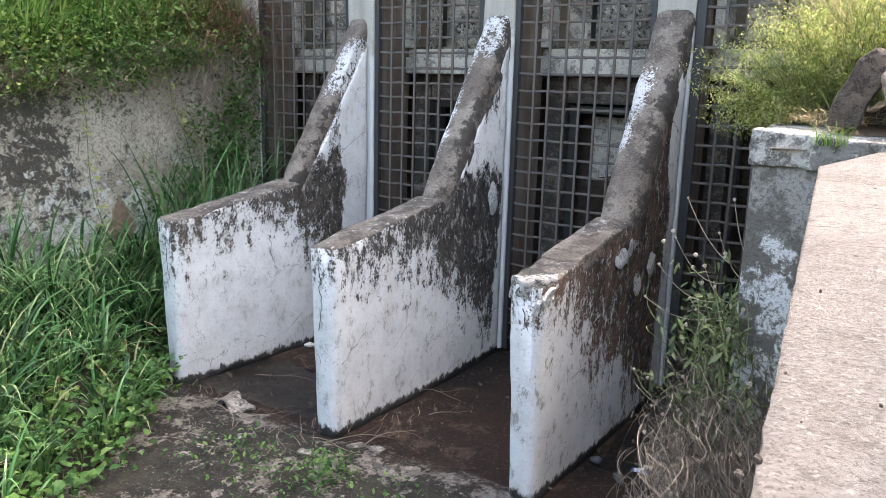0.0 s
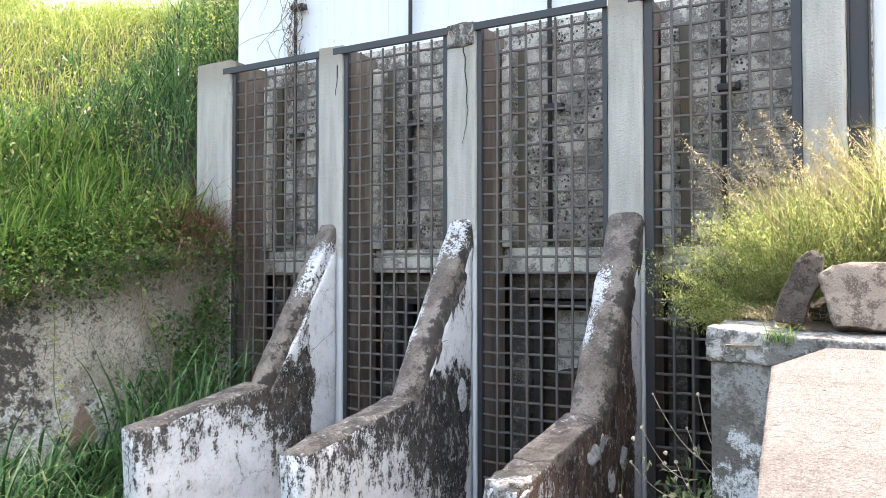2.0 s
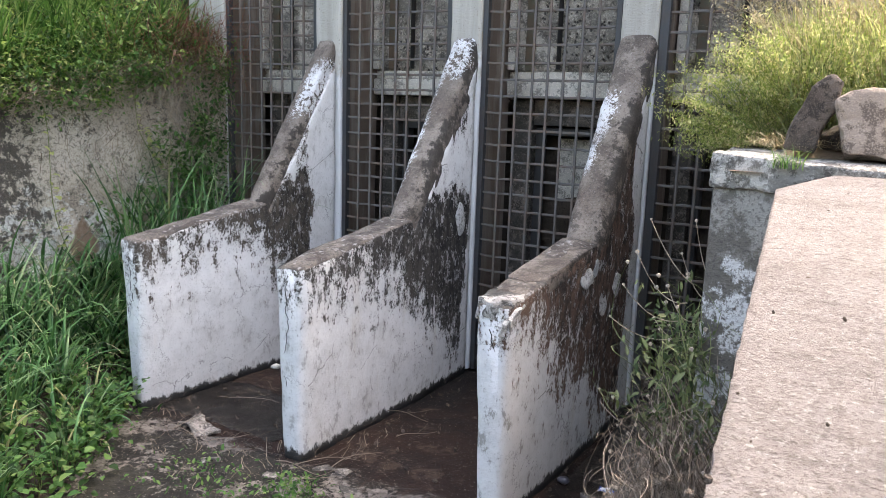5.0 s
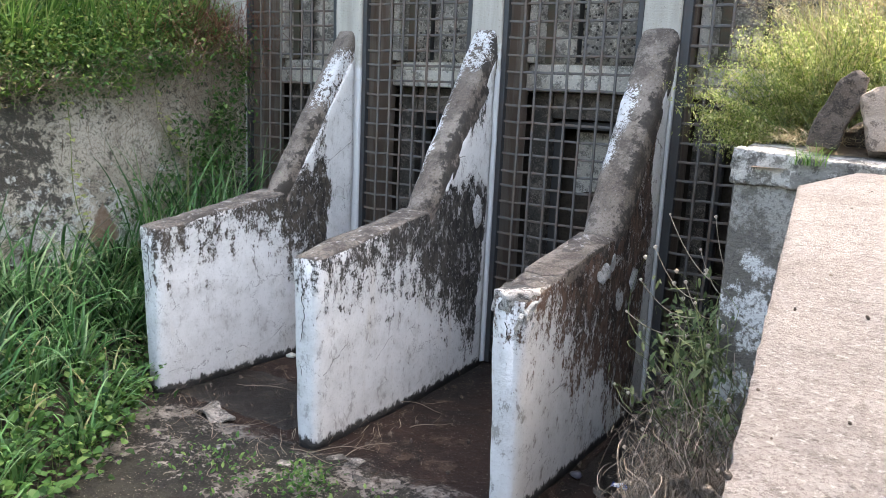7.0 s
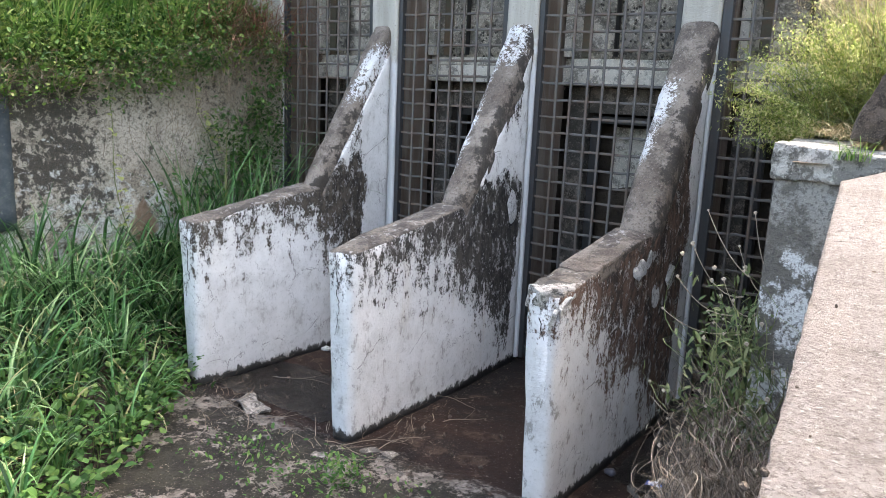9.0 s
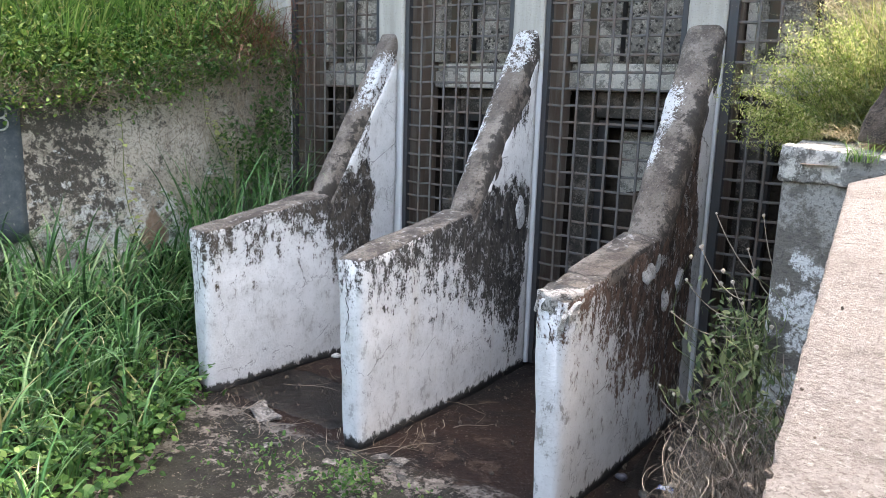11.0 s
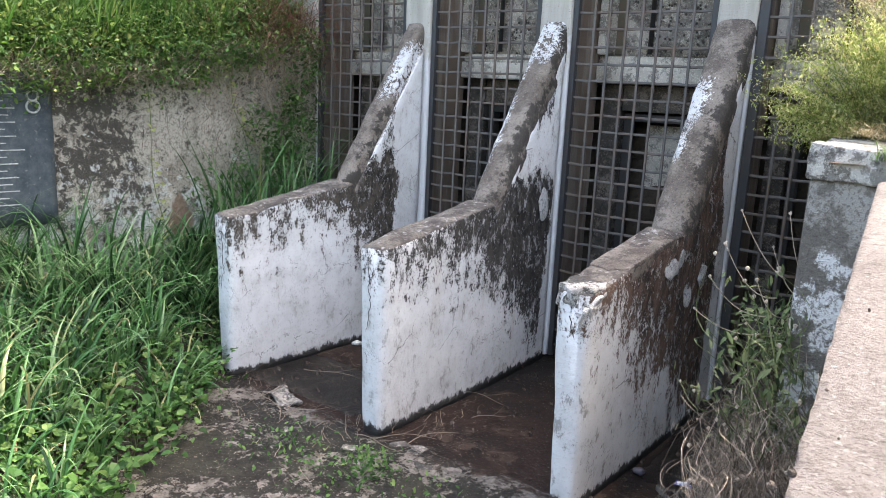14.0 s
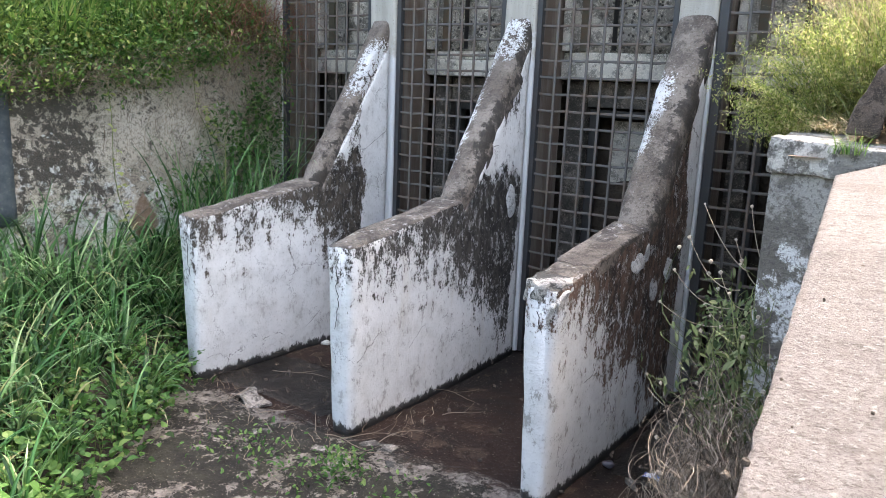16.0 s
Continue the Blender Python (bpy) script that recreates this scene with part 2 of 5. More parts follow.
# ---------------------------------------------------------------- materials
def pier_paint(name, drop, stain, spread, strip, upper):
    """Flaking white limewash over concrete, with black mildew that runs down from the top."""
    k = Mat(name, 0.85)
    o = k.obj()
    r = k.math("MULTIPLY", k.random(), 37.0)
    p = k.shift(o, r)
    x, y, z = k.xyz(o)
    edge = k.ramp(k.math("MULTIPLY_ADD", y, 1 / 2.4, 1.0), (0.0, 0.375), (0.3, 0.37), (0.55, 0.31), (0.70, 0.19), (strip, 0.06), (strip + 0.05, 0.55), (1.0, 0.95))
    run = k.noise(k.stretch(p, (5, 5, 1.1)), 1.6, 8, 0.72)
    blot = k.noise(p, 5.5, 8, 0.75)
    fine, mid = k.noise(p, 48, 5, 0.7), k.noise(k.stretch(p, (1, 1, 0.45)), 17, 6, 0.75)
    d = k.math("ADD", k.math("SUBTRACT", z, k.math("MULTIPLY", edge, 3.0)), k.step(y, -2.1, -1.3, 0.0, drop))
    d = k.math("ADD", d, k.math("MULTIPLY", k.math("SUBTRACT", run, 0.5), 1.1))
    d = k.math("ADD", d, k.math("MULTIPLY", k.math("SUBTRACT", blot, 0.5), 1.5))
    d = k.math("ADD", d, k.math("MULTIPLY", k.math("SUBTRACT", fine, 0.5), 1.1))
    d = k.math("ADD", d, k.math("MULTIPLY", k.math("SUBTRACT", mid, 0.5), 1.9))
    d = k.math("ADD", d, k.step(k.math("ADD", z, k.math("MULTIPLY", k.math("SUBTRACT", blot, 0.5), 0.8)), 1.38, 1.7, 0.0, upper))
    mask = k.math("MULTIPLY", k.step(d, -0.16, 0.14), k.step(k.noise(k.stretch(p, (1, 1, 0.7)), 14, 9, 0.85), 0.53, 0.59, 1.0, 0.35))
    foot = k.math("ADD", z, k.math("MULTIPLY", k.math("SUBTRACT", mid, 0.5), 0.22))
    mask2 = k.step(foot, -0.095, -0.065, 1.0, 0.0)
    white = k.mix(k.step(blot, 0.35, 0.75), (0.69, 0.685, 0.675), (0.53, 0.525, 0.51))
    white = k.mix(k.step(k.noise(k.stretch(p, (3, 3, 0.5)), 2.2, 6), 0.58, 0.8, 0.0, 0.45), white, (0.52, 0.47, 0.38))
    white = k.mix(k.math("MULTIPLY", k.step(k.math("ADD", k.math("MULTIPLY", mid, 0.6), k.math("MULTIPLY", blot, 0.4)), 0.54, 0.59), spread), white, (0.22, 0.205, 0.185))
    white = k.mix(k.step(fine, 0.56, 0.64, 0.0, 0.4), white, (0.36, 0.345, 0.32))
    split = k.cells(k.shift(p, k.math("MULTIPLY", k.noise(p, 7, 5, 0.7), 0.35)), 2.3, "DISTANCE_TO_EDGE")
    crack = k.math("MULTIPLY", k.step(split, 0.004, 0.010, 0.6, 0.0), k.step(k.noise(p, 2.6, 2), 0.46, 0.54))
    white = k.mix(crack, white, (0.05, 0.046, 0.042))
    dirt = k.mix(k.step(k.math("ADD", k.math("MULTIPLY", blot, 0.5), k.math("MULTIPLY", mid, 0.5)), 0.42, 0.58), tuple(v * 0.16 for v in stain), stain)
    raw = k.mix(k.step(blot, 0.38, 0.62), (0.06, 0.05, 0.042), (0.22, 0.19, 0.16))
    raw = k.mix(k.step(fine, 0.47, 0.62, 0.0, 0.7), raw, (0.06, 0.055, 0.05))
    raw = k.mix(k.step(mid, 0.56, 0.64, 0.0, 0.6), raw, (0.50, 0.49, 0.47))
    c = k.mix(mask, white, dirt)
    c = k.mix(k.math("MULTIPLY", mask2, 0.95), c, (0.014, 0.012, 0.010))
    c = k.mix(k.step(k.math("ADD", k.up(), k.math("MULTIPLY", k.math("SUBTRACT", fine, 0.5), 0.6)), 0.45, 0.65), c, raw)
    k.bump(k.math("ADD", k.math("MULTIPLY", blot, 0.6), k.math("ADD", k.math("MULTIPLY", fine, 0.3), k.math("MULTIPLY", mask, -0.25))), 0.02)
    return k.done(c, k.step(mask, 0, 1, 0.8, 0.95))


def strut_paint(name, bands):
    """Bare weathered concrete with what is left of a white coat: bands of (z from, z to, x from, x to)."""
    k = Mat(name, 0.9)
    o = k.obj()
    p = k.shift(o, k.math("MULTIPLY", k.random(), 19.0))
    x, y, z = k.xyz(o)
    blot, fine, big = k.noise(p, 7, 8, 0.75), k.noise(p, 55, 5, 0.7), k.noise(p, 2.2, 4)
    c = k.mix(k.step(big, 0.4, 0.6), (0.15, 0.122, 0.10), (0.27, 0.232, 0.195))
    c = k.mix(k.step(blot, 0.47, 0.58, 0.0, 0.75), c, (0.085, 0.068, 0.054))
    c = k.mix(k.step(fine, 0.52, 0.60, 0.0, 0.5), c, (0.06, 0.050, 0.042))
    c = k.mix(k.step(k.noise(p, 80, 3), 0.60, 0.66, 0.0, 0.4), c, (0.42, 0.39, 0.35))
    c = k.mix(k.step(k.math("ADD", k.math("MULTIPLY", x, 1.6), k.math("ADD", blot, k.math("MULTIPLY", big, 0.5))), 0.88, 0.97, 0.0, 0.8), c, (0.028, 0.024, 0.02))
    wob = k.math("ADD", k.math("MULTIPLY", k.math("SUBTRACT", blot, 0.5), 0.30), k.math("MULTIPLY", k.math("SUBTRACT", fine, 0.5), 0.50))
    coat = 0.0
    for z0, z1, x0, x1 in bands:
        zz, xx = k.math("ADD", z, wob), k.math("ADD", x, k.math("MULTIPLY", wob, 0.55))
        m = k.math("MULTIPLY", k.step(zz, z0 - 0.02, z0 + 0.02), k.step(zz, z1 - 0.02, z1 + 0.02, 1.0, 0.0))
        m = k.math("MULTIPLY", m, k.math("MULTIPLY", k.step(xx, x0 - 0.012, x0 + 0.012), k.step(xx, x1 - 0.012, x1 + 0.012, 1.0, 0.0)))
        coat = k.math("MAXIMUM", coat, m)
    coat = k.math("MULTIPLY", coat, k.step(k.math("ADD", k.noise(p, 26, 6, 0.8), k.math("MULTIPLY", k.math("SUBTRACT", big, 0.5), 0.5)), 0.43, 0.47))
    c = k.mix(coat, c, k.mix(k.step(blot, 0.35, 0.7), (0.80, 0.81, 0.82), (0.62, 0.62, 0.61)))
    k.bump(k.math("ADD", k.math("ADD", blot, k.math("MULTIPLY", fine, 0.8)), k.math("MULTIPLY", coat, 0.25)), 0.025)
    return k.done(c)


def pillar_paint():
    k = Mat("pillar_concrete", 0.85)
    p = k.pos()
    x, y, z = k.xyz(p)
    run, blot, fine = k.noise(k.stretch(p, (6, 6, 0.7)), 1.5, 6, 0.6), k.noise(p, 6, 8, 0.7), k.noise(p, 60, 4, 0.6)
    c = k.mix(k.step(run, 0.3, 0.7), (0.34, 0.32, 0.28), (0.47, 0.45, 0.405))
    c = k.mix(k.step(blot, 0.58, 0.78, 0.0, 0.5), c, (0.26, 0.235, 0.20))
    c = k.mix(k.step(fine, 0.6, 0.68, 0.0, 0.6), c, (0.17, 0.15, 0.13))
    c = k.mix(k.math("MULTIPLY", k.step(k.math("ADD", z, k.math("MULTIPLY", run, 0.6)), 4.6, 4.95), 0.55), c, (0.25, 0.2, 0.14))
    # sides behind the rack: shade painted in as streaky dark brown
    deep_shade = k.math("MULTIPLY", k.step(y, 0.06, 0.12), k.step(run, 0.35, 0.55, 0.55, 0.95))
    c = k.mix(deep_shade, c, (0.14, 0.10, 0.075))
    low = k.step(k.math("ADD", z, k.math("MULTIPLY", k.math("SUBTRACT", blot, 0.5), 1.2)), 2.5, 2.7, 1.0, 0.0)
    c = k.mix(k.math("MULTIPLY", low, k.step(y, 0.06, 0.12, 1, 0)), c, (0.58, 0.585, 0.59))
    k.bump(k.math("ADD", blot, k.math("MULTIPLY", fine, 0.6)), 0.012)
    return k.done(c)


def side_wall():
    """Old warm grey render on the side wall: bare and sandy above, black lichen in patches, whitish crust lower down."""
    k = Mat("mossy_render", 0.92)
    p = k.pos()
    x, y, z = k.xyz(p)
    a, b, f = k.noise(p, 1.3, 5), k.noise(p, 12, 9, 0.8, 0.15), k.noise(p, 45, 5, 0.7)
    c = k.mix(k.step(a, 0.4, 0.6), (0.42, 0.365, 0.30), (0.58, 0.52, 0.44))
    c = k.mix(k.step(k.noise(p, 3.2, 6, 0.7), 0.5, 0.62, 0.0, 0.6), c, (0.30, 0.25, 0.20))
    where = k.math("ADD", k.step(y, -2.6, -1.2, 0.06, -0.07), k.math("MULTIPLY", k.math("SUBTRACT", k.noise(p, 1.9, 3), 0.5), 0.55))
    lichen = k.step(k.math("ADD", b, where), 0.50, 0.54)
    c = k.mix(k.math("MULTIPLY", lichen, 0.93), c, (0.045, 0.042, 0.036))
    pale = k.step(k.math("ADD", k.noise(p, 7.5, 8, 0.8, 0.2), k.step(z, 0.8, 1.9, 0.04, -0.10)), 0.52, 0.56)
    c = k.mix(k.math("MULTIPLY", pale, 0.85), c, (0.70, 0.70, 0.68))
    c = k.mix(k.step(k.noise(p, 26, 6, 0.8, 0.4), 0.53, 0.57, 0.0, 0.65), c, (0.11, 0.095, 0.075))
    c = k.mix(k.step(f, 0.55, 0.60, 0.0, 0.55), c, (0.12, 0.10, 0.08))
    hole = k.math("ADD", k.math("ADD", k.math("ABSOLUTE", k.math("MULTIPLY", k.math("ADD", y, 1.57), 1.6)), k.math("MULTIPLY", k.math("ABSOLUTE", k.math("SUBTRACT", z, 0.86)), 0.75)), k.math("MULTIPLY", k.math("SUBTRACT", b, 0.5), 0.25))
    c = k.mix(k.step(hole, 0.20, 0.25, 0.85, 0.0), c, (0.24, 0.15, 0.10))
    k.bump(k.math("ADD", b, k.math("MULTIPLY", f, 0.6)), 0.04)
    return k.done(c)


def channel_bed():
    """Stained, damp concrete: red-brown silt and standing wet in the bays, grey slabs with black moss in front of them."""
    k = Mat("channel_bed", 0.8)
    k.b.inputs["Specular IOR Level"].default_value = 0.3
    p = k.pos()
    x, y, z = k.xyz(p)
    a, b, f = k.noise(p, 0.9, 5, 0.6, 0.6), k.noise(p, 4.5, 9, 0.75), k.noise(p, 40, 5, 0.75)
    moss = k.step(k.math("ADD", k.noise(p, 2.6, 10, 0.8), k.math("MULTIPLY", k.math("SUBTRACT", f, 0.5), 0.16)), 0.465, 0.49)
    grey = k.mix(k.step(k.noise(p, 11, 6, 0.7), 0.4, 0.6), (0.29, 0.26, 0.23), (0.15, 0.13, 0.115))
    grey = k.mix(k.math("MULTIPLY", moss, 0.95), grey, k.mix(k.step(b, 0.45, 0.6), (0.013, 0.012, 0.010), (0.030, 0.029, 0.020)))
    silt = k.mix(k.step(a, 0.40, 0.6), (0.038, 0.020, 0.014), (0.011, 0.008, 0.007))
    silt = k.mix(k.step(b, 0.55, 0.60, 0.0, 0.6), silt, (0.10, 0.066, 0.048))
    edge = k.math("ADD", k.math("ADD", y, k.math("MULTIPLY", x, -0.05)), k.math("MULTIPLY", k.math("SUBTRACT", b, 0.5), 1.0))
    bay = k.step(edge, -2.36, -2.2)
    c = k.mix(bay, grey, silt)
    pool = k.math("ADD", k.math("MULTIPLY", k.step(x, 1.60, 1.76), k.step(y, -1.75, -1.45)), k.math("MULTIPLY", k.step(x, -0.35, -0.15, 1.0, 0.0), k.math("MULTIPLY", k.step(y, -2.25, -2.0), k.step(y, -1.5, -1.2, 1.0, 0.0))))
    pool = k.step(k.math("ADD", pool, k.math("MULTIPLY", k.math("SUBTRACT", b, 0.5), 1.5)), 0.55, 0.75)
    c = k.mix(k.math("MULTIPLY", pool, 0.85), c, (0.012, 0.011, 0.010))
    c = k.mix(k.step(f, 0.53, 0.58, 0.0, 0.5), c, (0.014, 0.011, 0.009))
    c = k.mix(k.step(k.noise(p, 75, 2), 0.66, 0.69, 0.0, 0.8), c, (0.30, 0.25, 0.20))
    k.bump(k.math("ADD", k.math("ADD", b, k.math("MULTIPLY", f, 0.7)), k.math("MULTIPLY", moss, -0.3)), 0.03)
    return k.done(c, k.step(k.math("ADD", pool, k.step(a, 0.3, 0.7, 0.0, 0.3)), 0.0, 1.2, 0.9, 0.3))


def ledge_top():
    """Coarse sunlit concrete with worn laitance, exposed grit, pits and scratches."""
    k = Mat("ledge_concrete", 0.9)
    p = k.pos()
    a, b, f = k.noise(p, 2.2, 5), k.noise(p, 30, 9, 0.85), k.noise(p, 130, 5, 0.8)
    s = k.noise(p, 9.0, 8, 0.8, 0.2)
    c = k.mix(k.step(a, 0.35, 0.65), (0.25, 0.22, 0.208), (0.325, 0.29, 0.277))
    c = k.mix(k.step(b, 0.51, 0.56, 0.0, 0.7), c, (0.175, 0.148, 0.142))
    c = k.mix(k.step(s, 0.54, 0.64, 0.0, 0.45), c, (0.40, 0.37, 0.355))
    c = k.mix(k.step(k.noise(p, 90, 3, 0.6), 0.58, 0.64, 0.0, 0.6), c, (0.46, 0.43, 0.41))
    c = k.mix(k.step(f, 0.53, 0.58, 0.0, 0.7), c, (0.12, 0.095, 0.088))
    c = k.mix(k.step(k.noise(k.stretch(p, (5, 13, 9)), 1.8, 7, 0.75, 0.5), 0.61, 0.635, 0.0, 0.85), c, (0.10, 0.08, 0.072))
    c = k.mix(k.step(k.cells(p, 38), 0.08, 0.14, 0.6, 0.0), c, (0.11, 0.09, 0.08))
    k.bump(k.math("ADD", k.math("ADD", b, k.math("MULTIPLY", f, 0.5)), k.math("MULTIPLY", k.step(k.cells(p, 55), 0.1, 0.5, 1.0, 0.0), 0.2)), 0.024)
    return k.done(c)


def steel(name, base, rust, amount=0.5, rough=0.6, metal=0.2):
    k = Mat(name, rough, metal)
    p = k.pos()
    a, f = k.noise(p, 4, 7, 0.7), k.noise(p, 45, 5, 0.7)
    c = k.mix(k.math("MULTIPLY", k.step(a, 0.42, 0.62), amount), base, rust)
    c = k.mix(k.step(f, 0.55, 0.75, 0.0, 0.4), c, tuple(v * 1.8 for v in base))
    k.bump(f, 0.002)
    return k.done(c)


def white_sheet():
    k = Mat("white_wall_paint", 0.6)
    p = k.pos()
    x, y, z = k.xyz(p)
    run, b = k.noise(k.stretch(p, (7, 7, 0.35)), 1.5, 6, 0.65), k.noise(p, 9, 6, 0.7)
    c = k.mix(k.step(run, 0.35, 0.75), (0.76, 0.78, 0.80), (0.69, 0.705, 0.72))
    c = k.mix(k.step(b, 0.66, 0.70, 0.0, 0.55), c, (0.35, 0.34, 0.33))
    k.bump(b, 0.002)
    return k.done(c)


def soil(name, a, b):
    k = Mat(name, 0.95)
    p = k.pos()
    n, f = k.noise(p, 2, 8, 0.7), k.noise(p, 30, 6, 0.7)
    c = k.mix(k.step(n, 0.35, 0.65), a, b)
    c = k.mix(k.step(f, 0.5, 0.7, 0, 0.5), c, tuple(v * 0.5 for v in a))
    k.bump(k.math("ADD", n, f), 0.03)
    return k.done(c)


def bark(name, a, b):
    k = Mat(name, 0.9)
    k.done(k.mix(k.noise(k.pos(), 25, 5), a, b))
    return k.m


LIMEWASH = [pier_paint("limewash", -0.12, (0.085, 0.07, 0.055), 0.35, 0.82, -1.5), pier_paint("mildewed_limewash", 0.03, (0.06, 0.053, 0.046), 0.5, 0.935, -2.0), pier_paint("rusty_limewash", 0.48, (0.13, 0.08, 0.056), 0.75, 0.87, -1.6)]
STRUTS = [strut_paint("strut_concrete", [(2.15, 2.62, -0.02, 0.3)]), strut_paint("striped_strut_concrete", [(1.55, 2.9, -0.3, -0.085), (2.52, 2.86, -0.3, 0.10)]), strut_paint("patched_strut_concrete", [(1.84, 2.06, -0.3, -0.07), (2.10, 2.38, -0.3, -0.03)])]
PILLAR, SIDE, BED, LEDGE = pillar_paint(), side_wall(), channel_bed(), ledge_top()
PITTED = concrete("pitted_concrete", (0.30, 0.27, 0.225), (0.52, 0.475, 0.41), pits=1.0, moss=0.55, depth=0.02, spots=(0.045, 0.04, 0.036))
BEAM = concrete("beam_concrete", (0.40, 0.375, 0.325), (0.58, 0.545, 0.48), pits=0.2)
# recess concrete with moss, its base colour darkened for the shade behind the racks
DARKWALL = concrete("recess_shade_concrete", (0.10, 0.085, 0.07), (0.21, 0.18, 0.155), moss=0.75)
COPING = concrete("pale_coping", (0.26, 0.235, 0.205), (0.47, 0.44, 0.40), pits=0.3, moss=0.6, depth=0.018)
BLOCK = concrete("weathered_coping", (0.13, 0.115, 0.098), (0.33, 0.30, 0.265), pits=0.4, moss=0.75, depth=0.015)
ROCK_A = concrete("dark_rock", (0.055, 0.042, 0.033), (0.13, 0.10, 0.078), scale=2.0, depth=0.02)
ROCK_B = concrete("tan_rock", (0.225, 0.165, 0.125), (0.30, 0.235, 0.185), scale=1.6, depth=0.015)
MILDEW = concrete("mildewed_concrete", (0.16, 0.145, 0.125), (0.46, 0.44, 0.41), pits=0.6, moss=0.95, scale=2.0, depth=0.015)
PALE = concrete("fresh_plaster", (0.40, 0.375, 0.34), (0.60, 0.58, 0.54), scale=3.0)
GREYPATCH = concrete("grey_patch", (0.36, 0.36, 0.35), (0.52, 0.52, 0.515), scale=4.0)
BARS = steel("rack_bar_steel", (0.105, 0.098, 0.092), (0.14, 0.09, 0.062), 0.6, 0.65, 0.1)
FRAME = steel("painted_frame_steel", (0.04, 0.044, 0.049), (0.07, 0.046, 0.034), 0.3, 0.5, 0.2)
PIPE = steel("black_pipe", (0.035, 0.037, 0.04), (0.06, 0.045, 0.035), 0.3)
GUIDE = steel("guide_rail_steel", (0.09, 0.085, 0.06), (0.13, 0.07, 0.04), 0.6)
SHEET = white_sheet()
EARTH = soil("dark_soil", (0.035, 0.027, 0.02), (0.07, 0.053, 0.038))
DRYEARTH = soil("dry_soil", (0.24, 0.16, 0.11), (0.34, 0.25, 0.18))
CRACK = bark("crack_shadow_dirt", (0.02, 0.018, 0.016), (0.05, 0.045, 0.04))
GRASS = foliage("fresh_grass", (0.0, (0.012, 0.036, 0.012)), (0.3, (0.04, 0.12, 0.036)), (0.5, (0.08, 0.20, 0.06)), (0.75, (0.14, 0.28, 0.10)), (0.94, (0.25, 0.35, 0.17)), (1.0, (0.32, 0.28, 0.13)), thin=0.2, gloss=0.3)
BANKGRASS = foliage("bank_grass", (0.0, (0.03, 0.08, 0.015)), (0.4, (0.09, 0.20, 0.04)), (0.75, (0.19, 0.32, 0.08)), (0.95, (0.32, 0.38, 0.14)), (1.0, (0.36, 0.28, 0.14)), thin=0.4, gloss=0.4)
HILLGRASS = foliage("sunlit_hill_grass", (0.0, (0.10, 0.17, 0.03)), (0.45, (0.25, 0.34, 0.07)), (0.8, (0.42, 0.45, 0.14)), (1.0, (0.52, 0.48, 0.25)), thin=0.45)
WEED = foliage("weed_leaves", (0.0, (0.02, 0.055, 0.012)), (0.4, (0.055, 0.14, 0.03)), (0.8, (0.11, 0.22, 0.055)), (1.0, (0.2, 0.29, 0.09)), thin=0.4)
BANKWEED = foliage("bank_weed_leaf", (0.0, (0.05, 0.10, 0.02)), (0.5, (0.14, 0.26, 0.05)), (0.9, (0.28, 0.38, 0.10)), (1.0, (0.34, 0.36, 0.13)), thin=0.45)
CREEPER = foliage("creeper_leaf", (0.0, (0.03, 0.07, 0.016)), (0.45, (0.12, 0.21, 0.045)), (0.8, (0.25, 0.34, 0.09)), (0.9, (0.36, 0.34, 0.14)), (1.0, (0.26, 0.16, 0.08)), thin=0.35)
LIME = foliage("yellow_green_leaves", (0.0, (0.20, 0.27, 0.05)), (0.45, (0.41, 0.47, 0.16)), (0.85, (0.60, 0.57, 0.28)), (1.0, (0.66, 0.55, 0.32)), thin=0.6)
STRAW = foliage("dry_straw", (0.0, (0.30, 0.23, 0.12)), (0.6, (0.52, 0.44, 0.27)), (1.0, (0.68, 0.60, 0.42)), thin=0.4)
RUSTLEAF = foliage("dead_red_twigs", (0.0, (0.10, 0.035, 0.02)), (0.6, (0.20, 0.075, 0.04)), (1.0, (0.26, 0.14, 0.08)), thin=0.2)
TWIG = foliage("dry_twig", (0.0, (0.12, 0.09, 0.065)), (0.6, (0.28, 0.22, 0.16)), (1.0, (0.45, 0.38, 0.29)), thin=0.0, gloss=0.9)
SHRUBTWIG = foliage("brown_shrub_twig", (0.0, (0.07, 0.055, 0.042)), (0.5, (0.23, 0.185, 0.145)), (1.0, (0.48, 0.40, 0.32)), thin=0.0, gloss=0.9)
SAGE = foliage("sage_leaf", (0.0, (0.06, 0.095, 0.04)), (0.5, (0.15, 0.20, 0.085)), (1.0, (0.30, 0.33, 0.17)), thin=0.4)
GREENSTEM = foliage("green_stem", (0.0, (0.10, 0.14, 0.045)), (1.0, (0.27, 0.30, 0.13)), thin=0.1)
FLOWER = foliage("dry_flower_head", (0.0, (0.32, 0.25, 0.18)), (1.0, (0.55, 0.47, 0.38)), thin=0.2, gloss=0.9)
TREELEAF = foliage("dark_tree_leaf", (0.0, (0.012, 0.03, 0.008)), (0.7, (0.04, 0.075, 0.02)), (1.0, (0.08, 0.12, 0.04)), thin=0.2)
BARK = bark("tree_bark", (0.09, 0.07, 0.055), (0.16, 0.13, 0.1))


# ---------------------------------------------------------------- plan
def left_face(y):
    """x of the side wall's face towards the channel."""
    return -2.88 + 0.152 * min(y, 0.0)


def left_top(y):
    u = max(0.0, min(1.0, (y + 2.2) / 2.1))
    return 2.19 + 0.02 * max(-6.0, min(0.0, y + 2.2)) + 0.40 * u * u * (3 - 2 * u)


